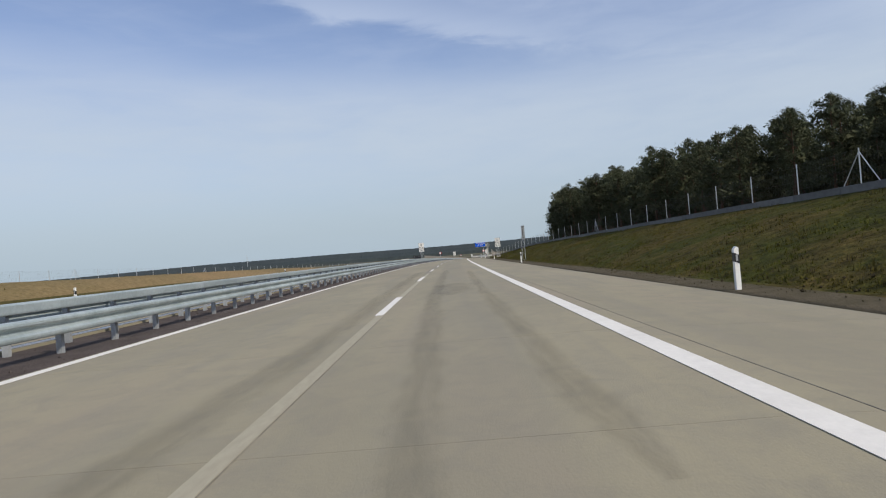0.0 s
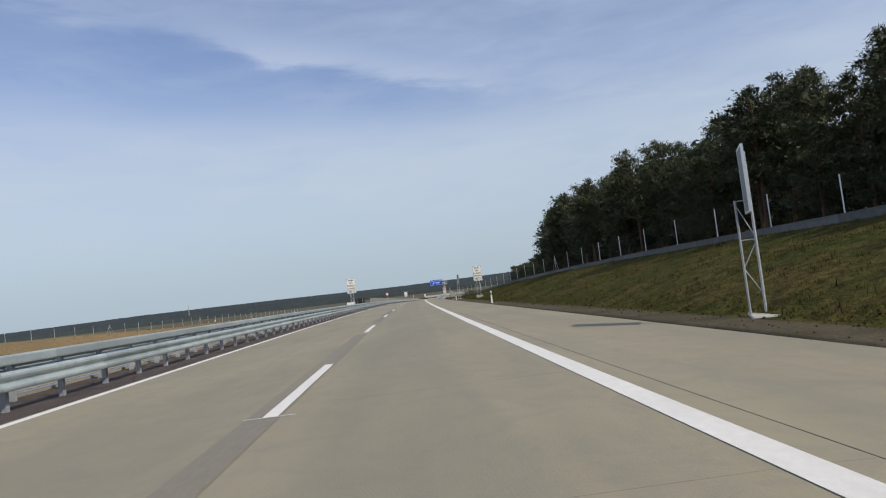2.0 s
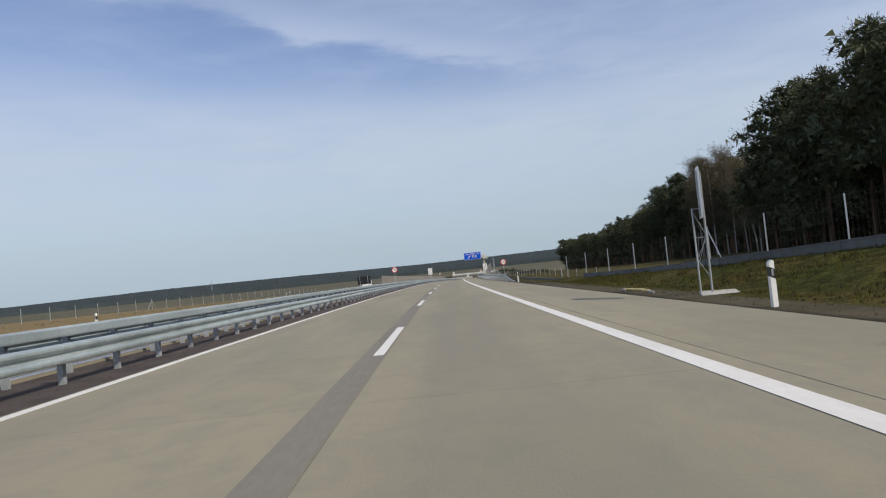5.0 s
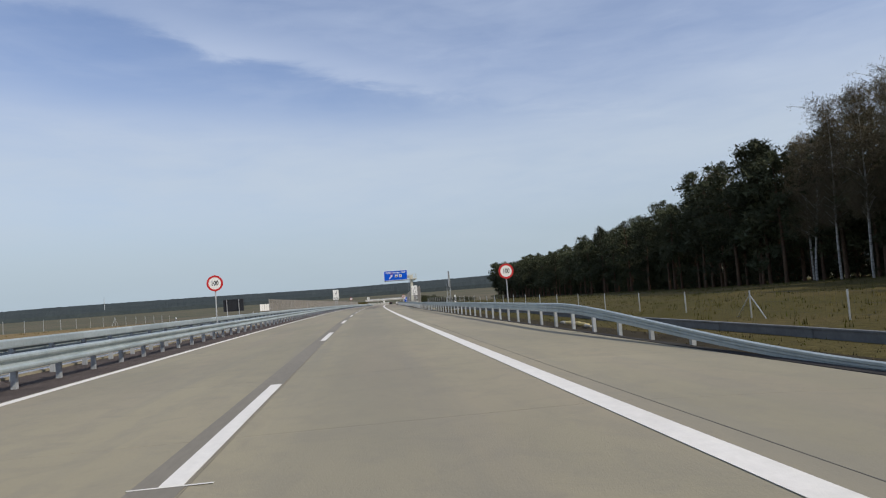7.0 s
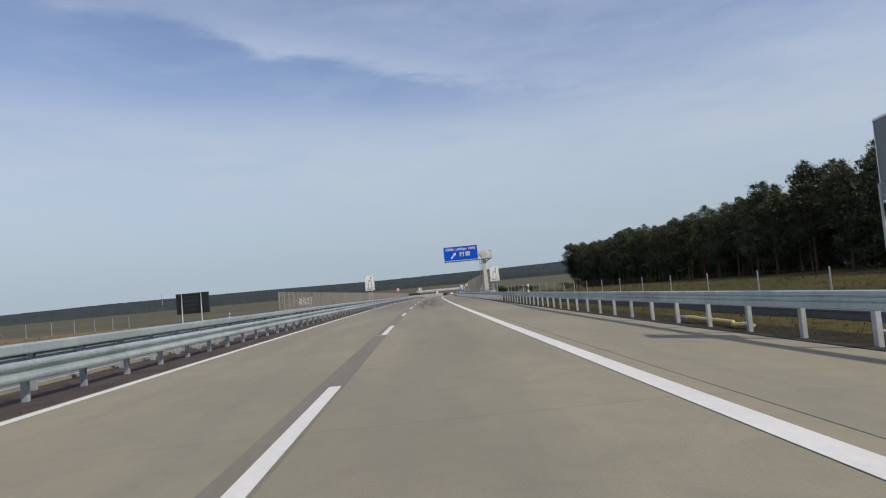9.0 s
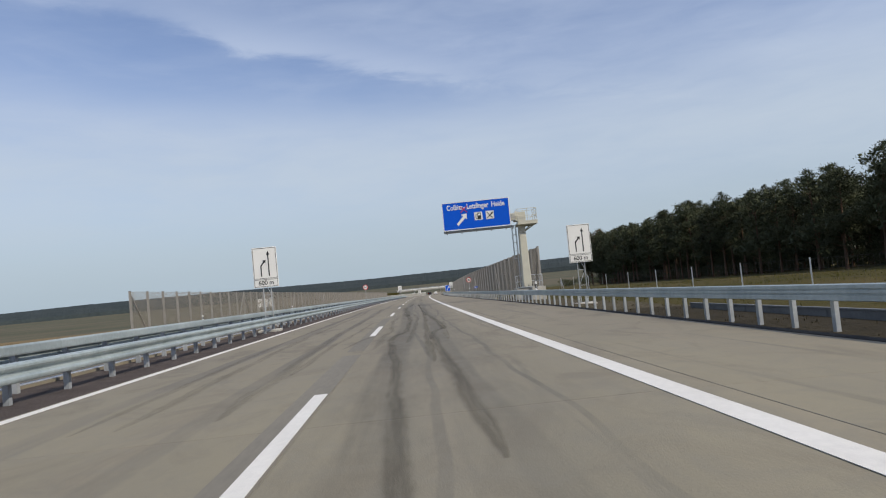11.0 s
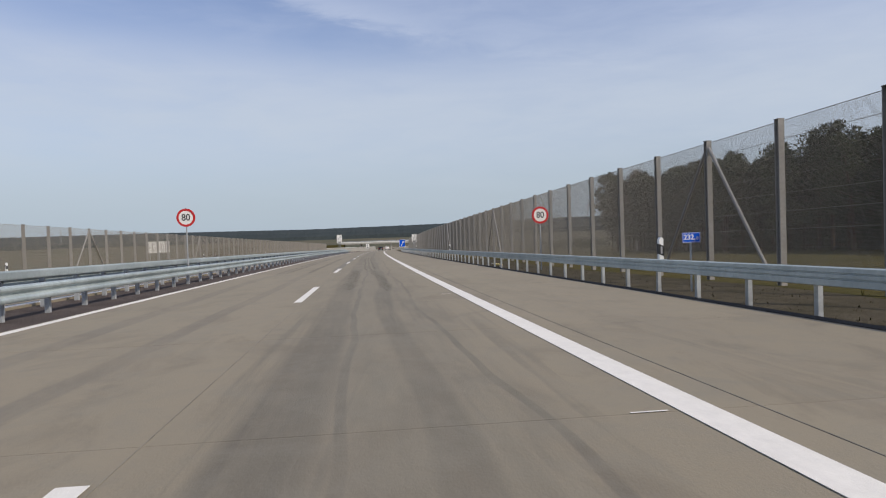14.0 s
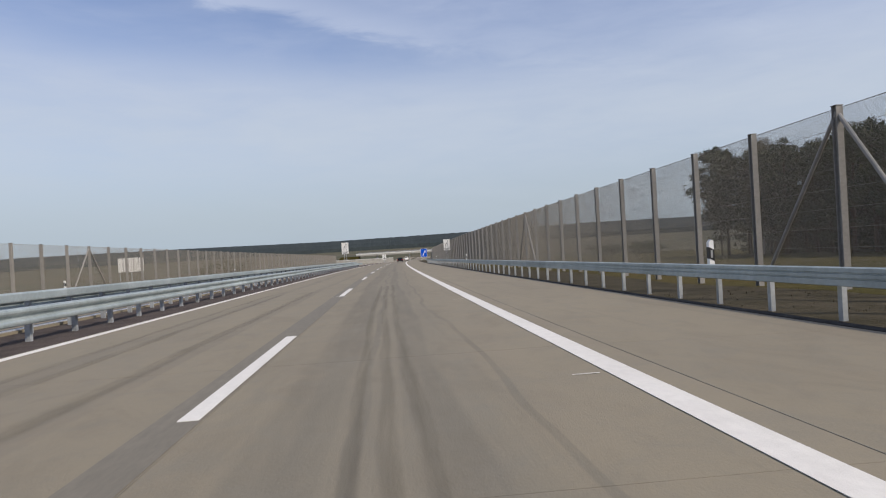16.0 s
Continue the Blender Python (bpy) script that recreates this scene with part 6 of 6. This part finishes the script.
# ======== road surface and markings ========
road = thing("road", Matrix.Identity(4), "pale concrete motorway carriageway with two lanes and hard shoulder", "road", kind="structure")


def mark(name, me, label):
    piece(name, me, road, label=label)


for s0_, s1_, m_ in ((56, 97, FAINT), (107, 344, SEALED), (344, 366, OLD_STRIP), (391, 403.2, OLD_STRIP), (442, 500, OLD_STRIP), (500, 900, SEALED)):
    piece("sealed_strip", ribbon("sealed_strip", s0_, s1_, -0.30, 0.10, 0.005, m_), road, label="darker sealed strip along the lane line")
piece("edge_line", ribbon("edge_line", -40, 1100, -4.58, -4.38, 0.006, PAINT), road, label="white inner edge line")
piece("edge_line", ribbon("edge_line", -40, 1100, 3.80, 4.09, lambda s, u: road_z(s, u) + 0.008, PAINT, step=2.0), road, label="broad white outer edge line")
piece("joint", ribbon("joint", -40, 700, 0.111, 0.120, 0.004, JOINT), road, label="dark longitudinal joint")
piece("joint", ribbon("joint", -40, 700, 4.410, 4.423, lambda s, u: road_z(s, u) + 0.004, JOINT), road, label="dark longitudinal joint")
piece("edge_gutter", ribbon("edge_gutter", 196, 700, 7.935, 8.13, lambda s, u: road_z(s, 7.93) + 0.012 + 0.03 * (u - 7.92), ASPHALT, thick=0.14), road, label="dark asphalt gutter strip")
dash_me = data_mesh("dash", [(-0.10, 0, 0), (0.08, 0, 0), (0.08, 6, 0), (-0.10, 6, 0), (-0.10, 0, -0.004), (0.08, 0, -0.004), (0.08, 6, -0.004), (-0.10, 6, -0.004)],
                    [(0, 1, 2, 3), (0, 4, 5, 1), (1, 5, 6, 2), (2, 6, 7, 3), (3, 7, 4, 0)], PAINT, uvs=[(0, 0), (0.18, 0), (0.18, 6), (0, 6), (0, 0), (0.18, 0), (0.18, 6), (0, 6)])
tick_me = data_mesh("setting_out_tick", [(-0.32, 0, 0), (0.30, 0, 0), (0.30, 0.03, 0), (-0.32, 0.03, 0)], [(0, 1, 2, 3)], PAINT, uvs=[(0, 0), (0.6, 0), (0.6, 0.03), (0, 0.03)])
for k in range(-2, 55):
    piece("lane_dash", dash_me, road, along(7.28 + 18 * k, 0, 0.010, 6.0))
    if k % 2 == 0 and k < 30:
        piece("setting_out_tick", tick_me, road, at(7.28 + 18 * k - 0.03, 0, 0.0075))

side_tick_me = data_mesh("setting_out_tick", [(-0.16, 0, 0), (0.12, 0, 0), (0.12, 0.03, 0), (-0.13, 0.03, 0), (-0.13, 0.16, 0), (-0.16, 0.16, 0)], [(0, 1, 2, 3), (0, 3, 4, 5)], PAINT,
                         uvs=[(0, 0), (0.28, 0), (0.28, 0.03), (0.03, 0.03), (0.03, 0.16), (0, 0.16)])
line_tick_me = data_mesh("setting_out_tick", [(-0.16, 0, 0), (0.12, 0, 0), (0.12, 0.025, 0), (-0.16, 0.025, 0)], [(0, 1, 2, 3)], PAINT, uvs=[(0, 0), (0.28, 0), (0.28, 0.025), (0, 0.025)])
for k in range(-3, 9):
    piece("setting_out_tick", side_tick_me if k == 0 else line_tick_me, road, at(386.0 + 12 * k, 3.60, 0.0075))

# dark tar smear across the lanes
vs_, fs_ = [], []
for i in range(40):
    u_ = -2.4 + 4.1 * i / 39
    s_ = 400.42 + 0.07 * math.sin(2.3 * u_) + 0.05 * math.sin(5.1 * u_ + 1) + 0.06 * max(0.0, u_)
    w_ = 0.045 + 0.04 * abs(math.sin(3.7 * u_)) * (1 - abs(i - 20) / 22)
    vs_ += [W(s_ - w_, u_, 0.0065), W(s_ + w_, u_, 0.0065)]
    if i:
        fs_.append((2 * i - 2, 2 * i, 2 * i + 1, 2 * i - 1))
piece("tar_smear", data_mesh("tar_smear", vs_, fs_, SMEAR), road, label="dark tar smear across the lanes")



# pale strip along the joint before the sealed one begins
piece("joint_strip", ribbon("joint_strip", -40, 56, -0.06, 0.105, 0.0045, PALE_STRIP), road, label="pale strip along the lane joint")

# trails of mud and rubber, each along its own wandering line: (s, u) knots and half width
def trail(knots, half, mat, label):
    ks, ku = [k[0] for k in knots], [k[1] for k in knots]
    ss = np.linspace(ks[0], ks[-1], max(6, int((ks[-1] - ks[0]) / 0.5)))
    vs, fs, uv = [], [], []
    for i, s_ in enumerate(ss):
        u_ = float(np.interp(s_, ks, ku)) + 0.05 * noise.noise((s_ * 0.45, ku[0] * 7, 1.7))
        w_ = half * (1 + 0.3 * noise.noise((s_ * 0.3, ku[0] * 5, 9.1))) * min(1.0, 0.35 + 0.65 * min(i, len(ss) - 1 - i) / 3)
        vs += [W(s_, u_ - w_, 0.0062), W(s_, u_ + w_, 0.0062)]
        uv += [(-1, s_ + 40 * ku[0]), (1, s_ + 40 * ku[0])]
        if i:
            fs.append((2 * i - 2, 2 * i - 1, 2 * i + 1, 2 * i))
    piece("tyre_trail", data_mesh("tyre_trail", vs, fs, mat, uvs=uv), road, label=label)


for knots_ in ([(326, 1.2), (340, 0.95), (346.3, 0.64), (348.2, 0.72), (349.9, 1.08), (359, 1.14), (366, 1.0)], [(333, 1.9), (347, 1.81), (349, 1.95), (349.7, 2.25), (357.6, 2.23), (366, 1.95)],
               [(340, 1.6), (347.5, 1.69), (350, 1.72), (353.5, 1.76), (361, 1.88), (366, 1.87)]):
    trail(knots_, 0.16, TRAIL_DARK, "dark wandering tyre trail")
for knots_ in ([(344, 0.3), (349.5, 0.41), (351, 0.54), (354, 0.46), (358.4, 0.37), (364, 0.5)], [(345, 2.15), (349.7, 2.27), (355, 2.5)], [(340, -0.9), (347, -0.93), (353, -0.68), (360, -0.6)], [(345, -0.5), (347.9, -0.18), (350.3, 0.2)],
               [(345, 1.1), (349.8, 1.3), (360, 1.5), (368, 1.3)]):
    trail(knots_, 0.13, TRAIL_FAINT, "faint tyre trail")
trail([(364, 1.88), (372.6, 1.86), (377.5, 1.89), (384, 1.82), (389.4, 1.77), (400, 1.78)], 0.10, TRAIL_DARK, "thin dark tyre trail")
trail([(364, 1.95), (377.5, 2.02), (384, 1.95)], 0.30, TRAIL_FAINT, "dusty tyre trail")
trail([(364, 0.95), (371, 0.90), (374, 0.82), (377.5, 0.70), (385.2, 0.64), (387.5, 0.72)], 0.33, TRAIL_DARK, "broad dark tyre trail")
trail([(387.9, 0.92), (390, 1.0), (395, 1.1), (404, 1.2)], 0.24, TRAIL_DARK, "dark tyre trail")
trail([(384.5, 1.85), (386.3, 1.92), (388, 1.86), (394, 1.95)], 0.30, TRAIL_FAINT, "dusty patch of tyre marks")
trail([(425, 1.05), (433, 1.08), (436.5, 1.05), (441, 0.98)], 0.36, TRAIL_FAINT, "broad dusty tyre trail")
trail([(424, 2.2), (433.2, 2.10), (436.2, 1.95), (441.2, 1.86)], 0.30, TRAIL_FAINT, "broad dusty tyre trail")
for u_ in (1.42, 1.68, 1.93):
    trail([(441, u_ + 0.1), (448, u_), (457, u_ - 0.02), (466, u_ - 0.12), (482, u_ - 0.1)], 0.11, TRAIL_FAINT, "dark ribbed tyre trail")
for knots_, half_ in (([(10, 1.35), (18, 1.28), (30, 1.1), (60, 1.2)], 0.34), ([(14, 2.7), (30, 2.6), (55, 2.75)], 0.30), ([(30.5, 1.5), (33, 1.8), (36, 1.7), (38, 1.8)], 1.0), ([(12, -0.75), (20, -0.5), (34, -0.6), (60, -0.8)], 0.42)):
    trail(knots_, half_, TRAIL_SOFT, "faint soft wheel track")
for u_, half_ in ((-1.35, 0.2), (-2.5, 0.18), (-3.0, 0.14)):
    trail([(336, u_ + 0.3), (352, u_), (375, u_ + 0.15), (390, u_ - 0.3)], half_, TRAIL_FAINT, "faint tyre trail on the inner lane")
    trail([(440, u_), (458, u_ - 0.1), (480, u_ - 0.2)], half_, TRAIL_FAINT, "faint tyre trail on the inner lane")

# oil flecks on the inner lane
rnd_f = random.Random(21)


def fleck(s, u, length, width):
    pts = []
    for i in range(11):
        a = i * math.tau / 11
        pts.append(W(s + length * 0.5 * math.cos(a) * rnd_f.uniform(0.6, 1.1), u + width * 0.5 * math.sin(a) * rnd_f.uniform(0.5, 1.1), 0.003))
    piece("oil_fleck", data_mesh("oil_fleck", pts, [tuple(reversed(range(11)))], SMEAR), road, label="dark oily fleck")


for k in range(34):
    fleck(435.7 + rnd_f.gauss(0, 0.42), -0.95 + rnd_f.gauss(0, 0.34), rnd_f.uniform(0.03, 0.14), rnd_f.uniform(0.08, 0.40))

for k in range(14):
    f_ = rnd_f.random()
    fleck(40.4 - 1.8 * f_ + rnd_f.gauss(0, 0.12), -3.75 + 1.6 * f_, rnd_f.uniform(0.02, 0.07), rnd_f.uniform(0.2, 0.5))

# slabs: three strips, each slab cast on its own
STRIPS = ((-4.66, 0.114), (0.118, 4.413), (4.418, 7.93))


def slab(s0, s1, u0, u1):
    vs, uv = [], []
    g = 0.0025
    for dz in (0.0, -0.22):
        for s, u in ((s0 + g, u0), (s0 + g, u1), (s1 - g, u1), (s1 - g, u0)):
            vs.append(W(s, u, road_z(s, u) + dz))
            uv.append((u, s))
    return vs, [(0, 1, 2, 3), (0, 4, 5, 1), (1, 5, 6, 2), (2, 6, 7, 3), (3, 7, 4, 0)], uv


for u0, u1 in STRIPS:
    cuts = [u0, 4.0, u1] if u0 < 4.0 < u1 else [u0, u1]
    s = -40.0
    far_v, far_f, far_uv = [], [], []
    while s < 1100:
        for a, b in zip(cuts[:-1], cuts[1:]):
            v, f, uv = slab(s, s + 5.0, a, b)
            if 5 <= s < 480 and len(cuts) == 2:
                piece("slab", data_mesh("slab", v, f, CONCRETE_ROAD, uvs=uv), road)
            else:
                k = len(far_v)
                far_v += v
                far_f += [tuple(i + k for i in q) for q in f]
                far_uv += uv
        s += 5.0
    tagged(piece("slabs", data_mesh("slabs", far_v, far_f, CONCRETE_ROAD, uvs=far_uv), road), kind="stuff")
